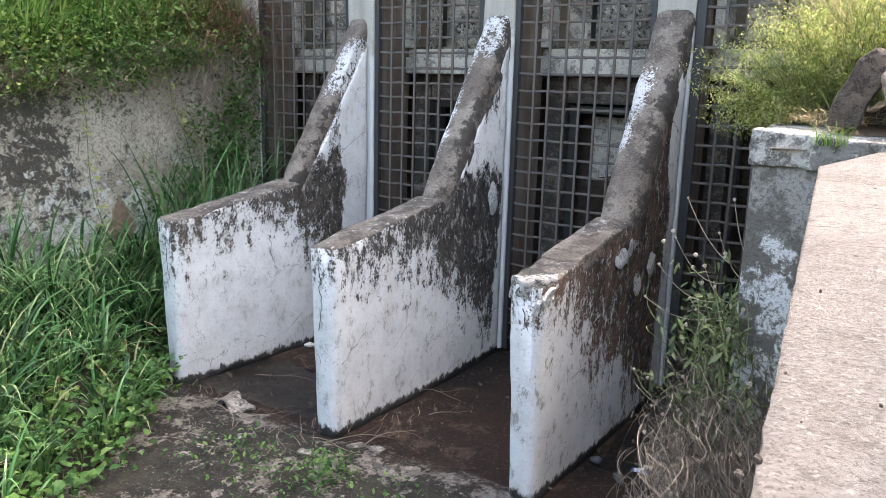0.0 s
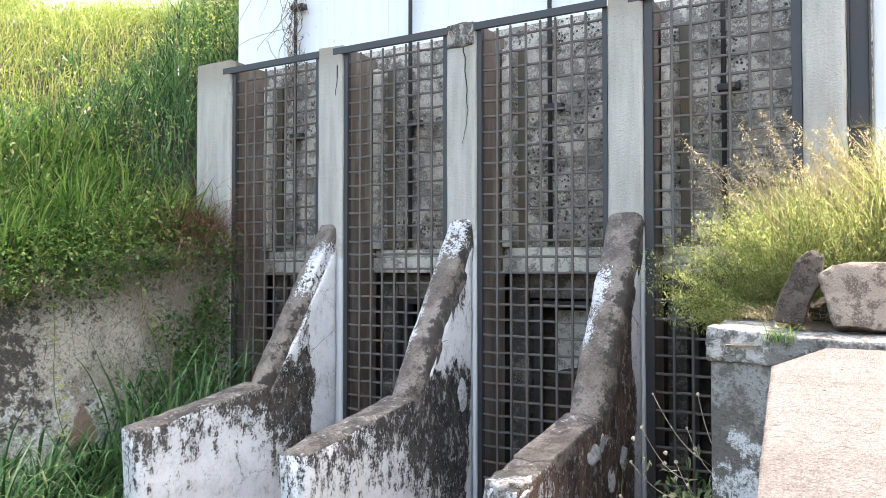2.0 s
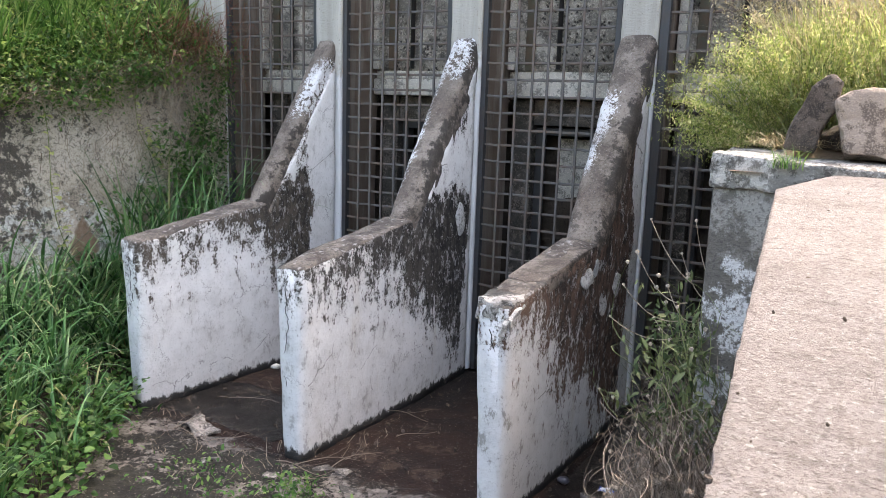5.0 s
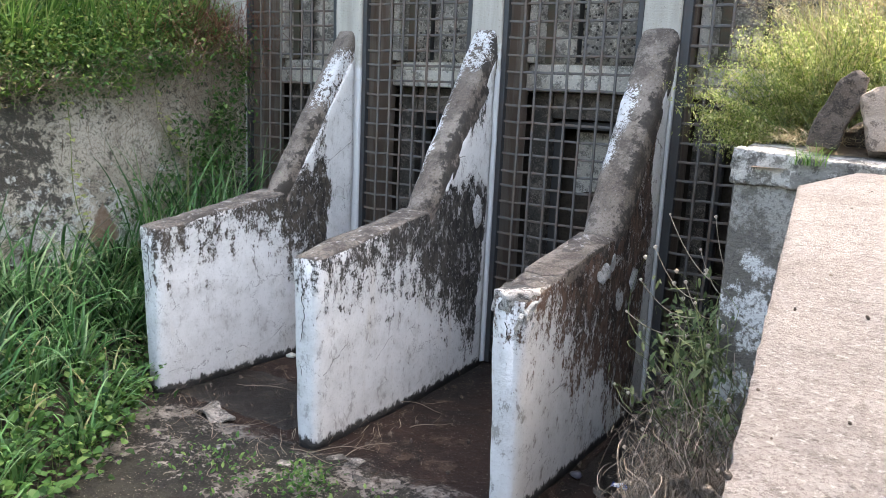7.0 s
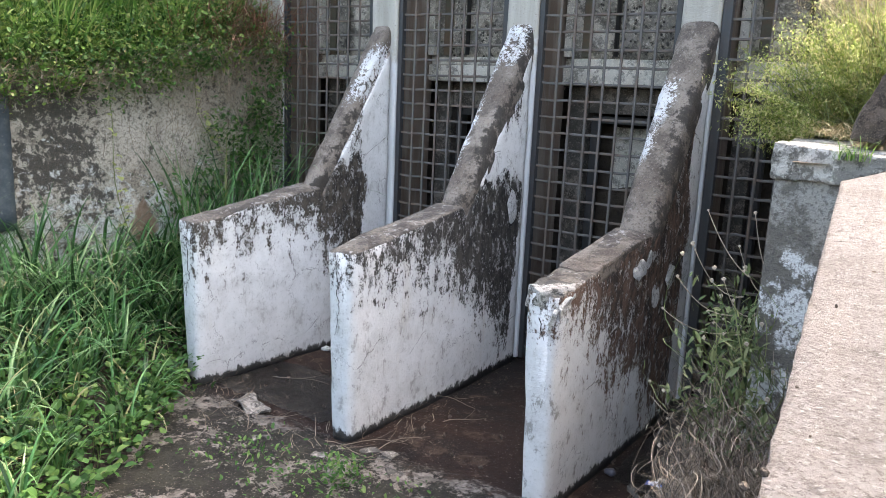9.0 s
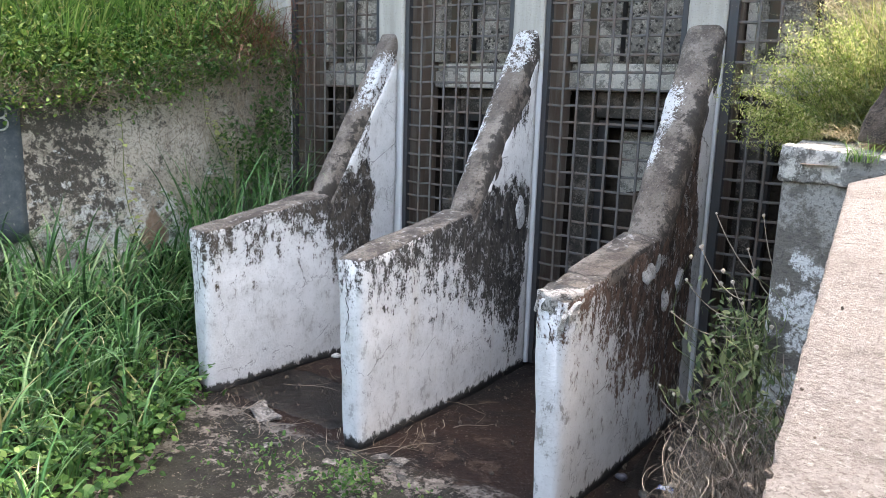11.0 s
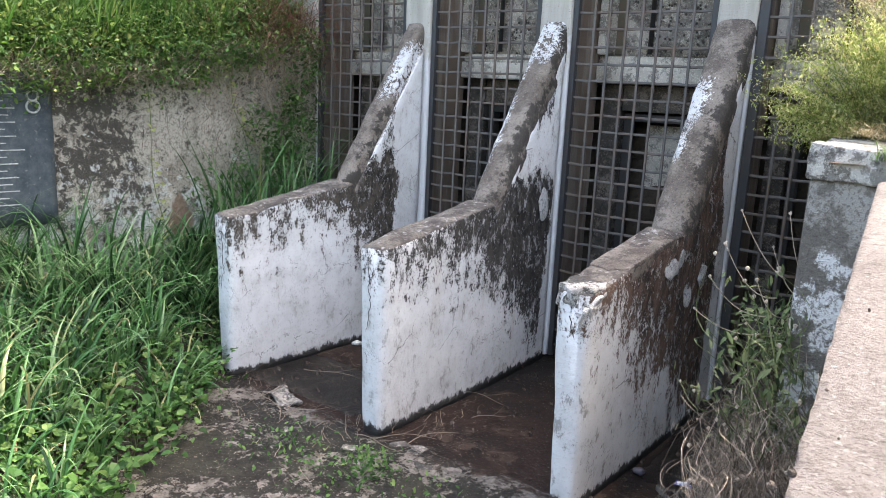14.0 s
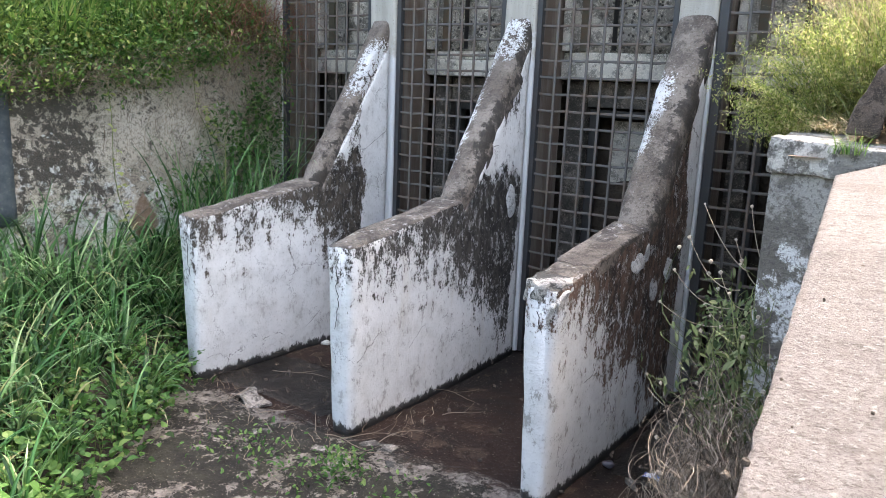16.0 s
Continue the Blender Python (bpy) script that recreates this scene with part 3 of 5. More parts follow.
def right_face(y):
    """x of the ledge's edge over the channel."""
    return 2.858 - 0.107 * (y + 2.03)


def ledge_z(y):
    return 2.018 + 0.0437 * (y + 2.03)


def hill(x, y):
    """Height of the grassy bank beyond the side wall."""
    d = max(0.0, left_face(y) - 0.3 - x)
    z = left_top(y) - 0.05 + 0.62 * min(d, 6.2) + 0.12 * max(0.0, min(d - 6.2, 40.0))
    z += 1.15 * max(0.0, min(y + 0.4, 3.4)) * max(0.0, 1 - d / 7.5)
    return z + 0.16 * noise.noise(Vector((x * 0.7, y * 0.7, 0))) * min(1, d)


def bank(x, y):
    """Height of the ground on the other side, behind the coping."""
    d = max(0.0, x - 3.2)
    z = 2.0 + 0.10 * d
    if y > -1.6:
        z += 0.22 * min(1.4, y + 1.6) + 0.35 * min(8.0, d) * min(1.0, (y + 1.6) / 2)
    if y < -1.9:
        z = ledge_z(max(y, -7.0)) - 0.12
    z += 1.45 * min(7.0, max(0.0, y - 0.9)) * min(1.0, d)
    return z + 0.05 * noise.noise(Vector((x, y, 3)))


def build_ground():
    """One sheet from the channel up to the banks and on to the horizon."""
    ys = [-400, -150, -60, -30, -18, -12, -9, -7.5, -6.5, -5.8, -5.2, -4.7, -4.2, -3.7, -3.2, -2.7, -2.2, -1.8, -1.3, -0.8, -0.3, 0.2, 0.9, 1.05, 1.6, 2.4, 3.2, 4.2, 5.5, 7, 9, 12, 18, 30, 60, 150, 400]
    off = [0.16, 0.3, 0.55, 0.9, 1.4, 2.0, 2.7, 3.5, 4.5, 5.6, 7, 9, 12, 18, 30, 60, 150, 400]
    mid = np.linspace(0, 1, 15)
    rows = []
    for y in ys:
        yc = max(min(y, 0.0), -9.0)
        xl, xr = left_face(yc), right_face(max(yc, -9.0))
        if y > -1.9:
            xr = 2.62
        row = []
        for o in off[::-1]:
            x = xl - o
            row.append((x, y, hill(x, y) - 0.06 if o > 0.2 else FLOOR - 0.12))
        for m in mid:
            x = xl + (xr - xl) * m
            z = FLOOR - 0.06
            if y > 1.0:
                z = 2.2 + 0.5 * min(y - 1, 3)
            row.append((x, y, z))
        for o in off:
            x = xr + o
            row.append((x, y, bank(x, y) - 0.1 if o > 0.2 else FLOOR - 0.12))
        rows.append(row)
    bm = bmesh.new()
    vs = [[bm.verts.new(p) for p in r] for r in rows]
    for a, b in zip(vs, vs[1:]):
        for i in range(len(a) - 1):
            f = bm.faces.new((a[i], a[i + 1], b[i + 1], b[i]))
            f.smooth = True
    ob = part("ground", bm, EARTH)
    tagged(ob, "dark bare soil of the overgrown banks", "ground", kind="structure")


def build_floor():
    bm = bmesh.new()
    nx, ny = 90, 110
    g = []
    for j in range(ny + 1):
        y = -6.6 + 7.4 * j / ny
        row = []
        for i in range(nx + 1):
            a, b = left_face(y) + 0.02, (right_face(y) + 0.1 if y < -1.9 else 2.7)
            x = a + (b - a) * i / nx
            z = FLOOR + 0.012 * noise.noise(Vector((x * 2.5, y * 2.5, 0))) + 0.008 * noise.noise(Vector((x * 9, y * 9, 5)))
            lip = y - 0.05 * x + 0.18 * noise.noise(Vector((x * 2.2, 1.7, 0)))
            z -= 0.035 * max(0.0, min(1.0, (lip + 2.27) / 0.05))
            row.append(bm.verts.new((x, y, z)))
        g.append(row)
    for a, b in zip(g, g[1:]):
        for i in range(nx):
            bm.faces.new((a[i], a[i + 1], b[i + 1], b[i])).smooth = True
    tagged(part("floor", bm, BED), "damp stained concrete channel bed with brown silt", "floor", kind="structure")


def build_side_wall():
    loops = []
    for i in range(61):
        y = 0.0 - 8.0 * i / 60
        f, t = left_face(y), left_top(y)
        pts = []
        for s in np.linspace(0, 1, 24):
            z = FLOOR - 0.1 + (t - FLOOR + 0.1) * s
            pts.append((f + 0.03 * noise.noise(Vector((1, y * 1.4, z * 1.4))) + 0.012 * noise.noise(Vector((3, y * 6, z * 6))), y, z))
        e = 0.03 * noise.noise(Vector((9, y * 3, 0)))
        pts += [(f - 0.04, y, t + 0.03 + e), (f - 0.33, y, t + 0.03 + e), (f - 0.36, y, FLOOR - 0.1)]
        loops.append(pts)
    tagged(part("wall_side", loft(loops), SIDE), "grey rendered retaining wall blackened by lichen", "wall", kind="structure")


def build_intake_wall():
    """The concrete wall behind the racks, with a beam and a recess below it in each bay."""
    w = thing("wall_intake", "pitted concrete wall behind the trash racks", "wall", kind="structure")
    part("upper_wall", rough_up(box(-3.5, 3.3, 0.62, 1.0, 2.58, 4.73), 0.006, 5, 4), PITTED, w)
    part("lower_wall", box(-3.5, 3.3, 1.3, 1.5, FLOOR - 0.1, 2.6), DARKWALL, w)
    for a, b in BAYS:
        part("beam", rough_up(box(a + 0.005, b - 0.005, 0.54, 1.0, 2.36, 2.52, 0.012), 0.004, 6, 2), BEAM, w, "pale concrete beam")
        part("beam_ledge", rough_up(box(a + 0.005, b - 0.005, 0.59, 0.9, 2.523, 2.60, 0.01), 0.004, 6, 2), BEAM, w)
        m = (a + b) / 2 - 0.05
        for x0, x1 in ((a + 0.005, m - 0.36), (m + 0.36, b - 0.005)):
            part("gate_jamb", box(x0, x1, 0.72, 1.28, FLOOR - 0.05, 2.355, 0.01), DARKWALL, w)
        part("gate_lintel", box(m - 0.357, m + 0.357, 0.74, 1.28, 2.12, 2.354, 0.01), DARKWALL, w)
        part("gate_panel", rough_up(box(m - 0.2, m + 0.2, 1.0, 1.1, FLOOR, 2.0, 0.01), 0.004, 5, 2), BEAM, w, "grey gate slab")
        for x0, x1, z0, z1 in ((m - 0.35, m - 0.28, FLOOR, 2.1), (m + 0.28, m + 0.35, FLOOR, 2.1), (m - 0.279, m + 0.279, 2.03, 2.1)):
            part("gate_frame", box(x0, x1, 0.80, 0.9, z0, z1, 0.006), PIPE, w, "black steel gate frame")
        part("guide_rail", box(a + 0.16, a + 0.24, 0.57, 0.617, 2.61, 4.5, 0.006), GUIDE, w, "rusty steel guide rail")
        part("guide_rail", box(a + 0.02, a + 0.09, 0.50, 0.58, 2.61, 4.5, 0.006), BEAM, w)


PILLARS = [(-3.42, -2.89, 4.70), (-1.66, -1.352, 4.64), (-0.152, 0.15, 4.63), (1.368, 1.66, 4.66), (2.82, 3.10, 4.655)]
BAYS = [(a[1], b[0]) for a, b in zip(PILLARS, PILLARS[1:])]


def build_pillar(i, a, b, top):
    e = thing("concrete_pillar", "pale concrete pillar between the trash racks, stained and chipped" if i != 2 else "pale concrete pillar with a broken head and a long crack", "pillar", ((a + b) / 2, 0, FLOOR), "pillars of the intake")
    h, w = top - FLOOR, (b - a) / 2
    bm = bmesh.new()
    loops = []
    for z in np.linspace(0, 1, 46):
        zz = z * h
        k = 1.0 if zz < h - 0.05 else 0.97
        ch = 0.025
        base = [(-w + ch, 0), (w - ch, 0), (w - 0.006, 0.01), (w, ch), (w, 0.3), (w, 0.60), (-w, 0.60), (-w, 0.3), (-w, ch), (-w + 0.006, 0.01)]
        loops.append([(x * k + 0.005 * noise.noise(Vector((x * 9 + i * 7, y * 6, zz * 4))), y + 0.006 * noise.noise(Vector((x * 8 + i, y * 6 + 9, zz * 3))), zz + (0.02 * noise.noise(Vector((x * 20, y * 9, i))) if z == 1 else 0)) for x, y in base])
    bm.free()
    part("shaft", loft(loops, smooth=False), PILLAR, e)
    if i in (1, 2):
        pts, x, z = [], 0.03 if i == 2 else 0.1, h - 0.2
        while z > h - (1.1 if i == 2 else 0.55):
            pts.append((x, -0.004, z))
            x += rng.normal(0.004 if i == 2 else -0.002, 0.012)
            z -= 0.06
        part("crack", tube(pts, 0.006, 4, 0.4), CRACK, e)
    if i == 2:
        part("broken_head", rough_up(box(-w + 0.01, w - 0.01, -0.012, 0.2, h - 0.22, h + 0.01, 0.02), 0.02, 9, 3, False), BLOCK, e, "chipped pillar head with bare aggregate")


def build_rack(i, a, b):
    e = thing("trash_rack", "dark steel trash rack of welded square mesh between concrete pillars", "trash rack", ((a + b) / 2, 0.06, FLOOR), "trash racks of the intake")
    w, h = (b - a) / 2 - 0.004, 4.57 - FLOOR
    fw = 0.045 if i < 3 else 0.07
    for s in (-1, 1):
        x0, x1 = sorted((s * w, s * (w - fw)))
        part("side_bar", box(x0, x1, -0.03, 0.03, 0.0, h, 0.004), FRAME, e)
    part("top_bar", box(-w - 0.12, w + 0.02, -0.062, -0.032, h - 0.02, h + 0.05, 0.004) if i != 2 else box(-w - 0.02, w, -0.062, -0.032, h - 0.02, h + 0.05, 0.004), FRAME, e)
    vert = bpy.data.meshes.new("bar")
    t = box(-0.0105, 0.0105, -0.009, 0.009, 0, h - 0.02, 0.004, 1)
    t.to_mesh(vert)
    inner = 2 * (w - fw)
    n = round(inner / 0.137)
    pitch = inner / n
    for k in range(1, n):
        ob = part("bar", vert, BARS, e)
        ob.matrix_local = pose(-w + fw + pitch * k + rng.normal(0, 0.004), -0.012, 0, rng.normal(0, 0.06), rng.normal(0, 0.06), 0)
    hor = bpy.data.meshes.new("rung")
    t = box(-inner / 2 - 0.01, inner / 2 + 0.01, -0.008, 0.008, -0.0105, 0.0105, 0.004, 1)
    bmesh.ops.subdivide_edges(t, edges=[q for q in t.edges if abs(q.verts[0].co.x - q.verts[1].co.x) > 0.5], cuts=8)
    for v in t.verts:
        v.co.z += 0.004 * math.cos(v.co.x / pitch * math.pi)
    t.to_mesh(hor)
    t.free()
    z = h - 0.02 - pitch * 0.6
    while z > 0.05:
        ob = part("rung", hor, BARS, e)
        ob.matrix_local = pose(0, 0.008, z + rng.normal(0, 0.003), 0, rng.normal(0, 0.15), 0)
        z -= pitch


# ---------------------------------------------------------------- piers
PIERS = [(-1.53, -0.20, 0.02), (0.0, -0.155, 0.09), (1.51, -0.15, 0.08)]
NOSE, KINK = -2.235, -1.0


def build_pier(i, px, nl, nr):
    """A wall with a rounded nose, a sloping strut on it and its patches."""
    words = ["whitewashed concrete pier wall with a mildewed sloping strut", "whitewashed concrete pier wall, black with mildew round an oval patch", "whitewashed concrete pier wall with a broken, cracked nose and rusty stains"]
    e = thing("intake_pier", words[i], "pier", (px, 0, 0), "piers of the intake")
    loops = []
    ys = [NOSE, NOSE + 0.012, NOSE + 0.03, NOSE + 0.06, NOSE + 0.1] + list(np.linspace(NOSE + 0.16, -0.02, 44))
    zb = FLOOR - 0.05
    for j, y in enumerate(ys):
        u = min(1.0, (y - NOSE) / (KINK - NOSE))
        xl, xr = nl + (-0.132 - nl) * u, nr + (0.132 - nr) * u
        m, hw = (xl + xr) / 2, (xr - xl) / 2
        r = min(1.0, (y - NOSE) / 0.1)
        sh = 0.62 + 0.38 * math.sqrt(max(0.0, 1 - (1 - r) ** 2))
        ztop = 1.19 + 0.20 * u if y < KINK + 0.07 else 1.19 + (y - KINK) * 1.45
        pts = []
        rows = 22
        lean = 0.06 * (1 - u)
        for s in range(rows + 1):
            z = zb + (ztop - 0.03 - zb) * s / rows
            pts.append((m - hw * sh + lean * (1 - (z - zb) / (ztop - zb)), y, z))
        pts += [(m - hw * sh * 0.93, y, ztop - 0.008), (m - hw * sh * 0.5, y, ztop), (m, y, ztop + 0.004), (m + hw * sh * 0.5, y, ztop), (m + hw * sh * 0.93, y, ztop - 0.008)]
        for s in range(rows, -1, -1):
            z = zb + (ztop - 0.03 - zb) * s / rows
            pts.append((m + hw * sh, y, z))
        out = []
        for x, yy, z in pts:
            q = Vector((x * 3 + i * 11, yy * 3, z * 3))
            v = 0.010 * noise.noise_vector(q) + 0.004 * noise.noise_vector(q * 4)
            if z > ztop - 0.05:
                v *= 1.8
            out.append((x + v.x, yy + v.y * 0.5, z + v.z))
        loops.append(out)
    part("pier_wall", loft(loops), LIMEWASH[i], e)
    # the strut, rounded on top
    loops = []
    tilt = math.atan2(1.46, 1.0)
    ny, nz = -math.sin(tilt), math.cos(tilt)
    for s in np.linspace(-0.09, 1, 34):
        y, z = -0.889 + s, 1.314 + 1.46 * s
        w = (0.112, 0.130, 0.144)[i] - 0.03 * max(0.0, 0.10 - s) / 0.19
        sq = 0.72 - 0.3 * max(0.0, s)
        sec = []
        for a in np.linspace(-0.3, math.pi + 0.3, 17):
            c, q = math.cos(a), math.sin(a)
            sec.append((w * math.copysign(abs(c) ** sq, c), 0.135 * math.copysign(abs(q) ** sq, q)))
        loop = []
        for x, up in sec:
            q = Vector((x * 6 + i * 5, y * 5, z * 5))
            v = 0.010 * noise.noise_vector(q) + 0.006 * noise.noise_vector(q * 3.7)
            loop.append((x + v.x, y + ny * up + v.y, z + nz * up + v.z))
        loops.append(loop)
    part("strut", loft(loops), STRUTS[i], e, "rounded bare concrete strut with flaked white paint")
    # cracks on the nose
    for c in range(3 if i != 1 else 2):
        x, z, pts = nl + 0.05 + 0.06 * c, 1.1 - 0.05 * c, []
        end = rng.uniform(0.35, 0.7)
        while z > end:
            pts.append((x, NOSE - 0.004 + 0.05 * ((x - (nl + nr) / 2) / 0.12) ** 2, z))
            x += rng.normal(0.001, 0.011)
            x = min(max(x, nl + 0.05), nr - 0.02)
            z -= rng.uniform(0.012, 0.04)
        part("crack", tube(pts, 0.0028, 4, 0.5), CRACK, e)
    if i == 1:
        bm = bmesh.new()
        bmesh.ops.create_uvsphere(bm, u_segments=20, v_segments=10, radius=1.0, matrix=pose(0.142, -0.22, 1.31, 8) @ Matrix.Diagonal((0.010, 0.085, 0.15, 1)))
        part("patch", rough_up(bm, 0.014, 12), GREYPATCH, e, "smooth grey oval mortar patch")
    if i == 2:
        for y, z, a, b in ((-0.80, 0.93, 0.075, 0.10), (-0.50, 1.0, 0.10, 0.09), (-1.15, 1.16, 0.13, 0.06), (-1.0, 1.22, 0.05, 0.07)):
            bm = bmesh.new()
            bmesh.ops.create_uvsphere(bm, u_segments=16, v_segments=8, radius=1.0, matrix=pose(0.131, y, z) @ Matrix.Diagonal((0.008, a, b, 1)))
            part("patch", rough_up(rough_up(bm, 0.03, 9), 0.008, 30), GREYPATCH, e, "smooth grey mortar patch")
        bm = prism([(-0.15, -1.80), (0.0, -1.86), (0.10, -1.77), (0.13, -1.1), (-0.13, -1.02)], 1.22, 1.33, 0.012)
        bmesh.ops.rotate(bm, cent=(0, -1.4, 1.28), matrix=Matrix.Rotation(radians(8.5), 3, "X"), verts=bm.verts[:])
        part("cap_slab", rough_up(bm, 0.008, 9, 2), STRUTS[2], e, "loose concrete cap slab")
        bm = prism([(-0.14, -2.21), (-0.02, -2.25), (0.07, -2.2), (0.09, -1.93), (-0.0, -1.88), (-0.14, -1.93)], 1.10, 1.215, 0.015)
        part("broken_nose", rough_up(bm, 0.022, 11, 3, False), MILDEW, e, "broken nose black with mildew")
        for k, (x, y, z, w) in enumerate(((0.035, -2.215, 1.07, 0.10), (0.07, -2.16, 1.10, 0.12), (0.075, -2.07, 1.12, 0.09), (0.02, -2.225, 1.0, 0.06), (0.075, -2.12, 1.03, 0.06))):
            bm = box(-w * 0.14, w * 0.14, -w * 0.5, w * 0.5, -w * 0.45, w * 0.45, 0.004)
            bmesh.ops.transform(bm, matrix=pose(x, y, z, 25 * k, 10, 30 if x < 0.06 else 5), verts=bm.verts[:])
            part("plaster_chip", rough_up(bm, 0.02, 24, 2, False, k * 3.7), PALE, e, "pale broken plaster")


# ---------------------------------------------------------------- building and pipes
def build_building():
    e = thing("white_building", "tall white painted building wall standing on the concrete intake", "building", (-0.12, 0.64, 4.73))
    x0, x1, n = -3.30, 3.28, 9
    part("wall", box(x0, x1, 0.03, 6.0, 0.0, 5.2), SHEET, e)
    for k in range(n):
        a, b = x0 + (x1 - x0) * k / n, x0 + (x1 - x0) * (k + 1) / n
        part("panel", box(a + 0.001, b - 0.001, 0.002 * (k % 2), 0.028, 0.0, 5.2, 0.002, 1), SHEET, e)
    part("roof", box(x0 - 0.1, x1 + 0.1, -0.05, 6.1, 5.2, 5.3, 0.02), BEAM, e)


def build_pipe(x, vine):
    e = thing("wall_pipe", "thin black vertical pipe clamped to the white wall", "pipe", (x, 0.56, 2.62), "pipes on the wall")
    part("pipe", tube([(0, 0, 0), (0, 0, 3.0), (0, 0, 7.0)], 0.021, 8), PIPE, e)
    for z in (1.28, 2.75):
        c = part("clamp", box(-0.05, 0.13, -0.035, 0.055, z - 0.03, z + 0.03, 0.008), PIPE, e, "black pipe clamp")
        part("bolt", box(0.06, 0.1, -0.05, -0.036, z - 0.015, z + 0.015, 0.004), BARS, c)
    if vine:
        v = thing("dry_vine", "leafless dry vine climbing a black pipe", "vine", (x, 0.5, 4.4), kind="stuff")
        n = 170
        root = np.stack([rng.normal(0, 0.035, n), rng.normal(0, 0.02, n), rng.uniform(-0.1, 2.2, n)], 1)
        tip = root + np.stack([rng.normal(0.02, 0.06, n), rng.normal(0, 0.03, n), rng.uniform(-0.1, 0.4, n)], 1)
        tip[:12] = root[:12] * 0.3 + np.stack([rng.uniform(-0.7, 0.6, 12), rng.uniform(-0.4, -0.2, 12), rng.uniform(0.1, 0.4, 12)], 1)
        part("stems", stems("stems", root, tip, np.full(n, 0.05), np.full(n, 0.0055), SHRUBTWIG), None, v)


def build_end_channel():
    e = thing("steel_channel", "grey steel channel section standing beside the end pillar", "steel channel", (3.18, 0.12, 1.9))
    part("web", box(-0.06, 0.06, 0.0, 0.02, 0, 2.72, 0.004), FRAME, e)
    part("flange", box(-0.075, -0.061, -0.03, 0.08, 0, 2.72, 0.003), FRAME, e)
    part("flange", box(0.061, 0.075, -0.03, 0.08, 0, 2.72, 0.003), FRAME, e)
    for z in (1.5, 2.5):
        part("lug", box(-0.06, 0.02, -0.02, -0.004, z, z + 0.02, 0.003), BARS, e)
    p = thing("white_post", "narrow white painted post at the end of the intake", "post", (3.31, 0.2, 1.9))
    part("shaft", box(-0.045, 0.045, 0.0, 0.12, 0, 2.65, 0.01), SHEET, p)


# ---------------------------------------------------------------- coping, ledge, rocks
def build_right_side():
    bm = bmesh.new()
    rows = []
    nv, nu = 230, 34
    for j in range(nv + 1):
        y = -6.9 + (4.90) * j / nv
        row = []
        for i in range(nu + 1):
            s = i / nu
            a = right_face(y) + 0.002 * noise.noise(Vector((y * 5, 2, 0))) + 0.002 * noise.noise(Vector((y * 27, 5, 0))) + 0.004 * noise.noise(Vector((y * 75, 9, 0)))
            if y > -2.62:
                a += (y + 2.62) * 0.36
            x = a + (4.5 - a) * s ** 1.3
            z = ledge_z(y) + min(1.0, i / 7) * (0.006 * noise.noise(Vector((x * 3, y * 3, 1))) + 0.004 * noise.noise(Vector((x * 14, y * 14, 2))))
            if i == 0:
                z -= 0.003 + 0.002 * noise.noise(Vector((y * 40, 1, 3)))
            row.append(bm.verts.new((x, y, z)))
        rows.append(row)
    for a, b in zip(rows, rows[1:]):
        for i in range(nu):
            bm.faces.new((a[i], a[i + 1], b[i + 1], b[i])).smooth = True
    rim = [r[0] for r in rows] + rows[-1][1:] + [r[-1] for r in rows[-2::-1]] + rows[0][-2:0:-1]
    low = [bm.verts.new((v.co.x + (0.03 if k <= nv else 0), v.co.y, FLOOR - 0.1)) for k, v in enumerate(rim)]
    for k in range(len(rim)):
        k2 = (k + 1) % len(rim)
        bm.faces.new((rim[k], low[k], low[k2], rim[k2]))
    bmesh.ops.recalc_face_normals(bm, faces=bm.faces[:])
    tagged(part("wall_ledge", bm, LEDGE), "sunlit rough concrete ledge on top of the channel wall", "ledge", kind="structure")
    # the end block of the old wing wall with its coping
    bm = prism([(2.505, -1.735), (2.98, -1.90), (4.4, -1.93), (4.4, 0.0), (2.60, 0.0)], FLOOR - 0.1, 1.96, 0.02)
    w = thing("wall_wing", "weathered concrete wing wall with remains of white paint", "wall", kind="structure")
    part("wall_body", rough_up(bm, 0.012, 4, 3), BLOCKPAINT, w)
    bm = prism([(2.485, -1.752), (2.975, -1.925, 2.055), (4.4, -1.94, 2.05), (4.4, 0.0, 2.10), (2.59, 0.0, 2.12)], 1.905, 2.085, 0.012)
    part("coping", rough_up(rough_up(bm, 0.013, 6, 4), 0.009, 22), COPING, w, "chipped concrete coping")
    # dirt on the coping
    bm = bmesh.new()
    g = []
    for j in range(25):
        row = []
        for i in range(31):
            x, y = 2.6 + 1.9 * i / 30, -1.86 + 1.9 * j / 24
            edge = max(0.0, min(1, (x - 2.66) / 0.25)) * max(0.0, min(1, (y + 1.72) / 0.25))
            row.append(bm.verts.new((x, y, 2.00 + 0.115 * edge + (0.03 + 0.28 * max(0, (y + 1.6) / 1.5)) * edge * (0.7 + 0.6 * noise.noise(Vector((x * 4, y * 4, 0)))))))
        g.append(row)
    for a, b in zip(g, g[1:]):
        for i in range(30):
            bm.faces.new((a[i], a[i + 1], b[i + 1], b[i])).smooth = True
    tagged(part("dirt", bm, DRYEARTH), "dry reddish soil and litter on the coping", "soil", kind="stuff")


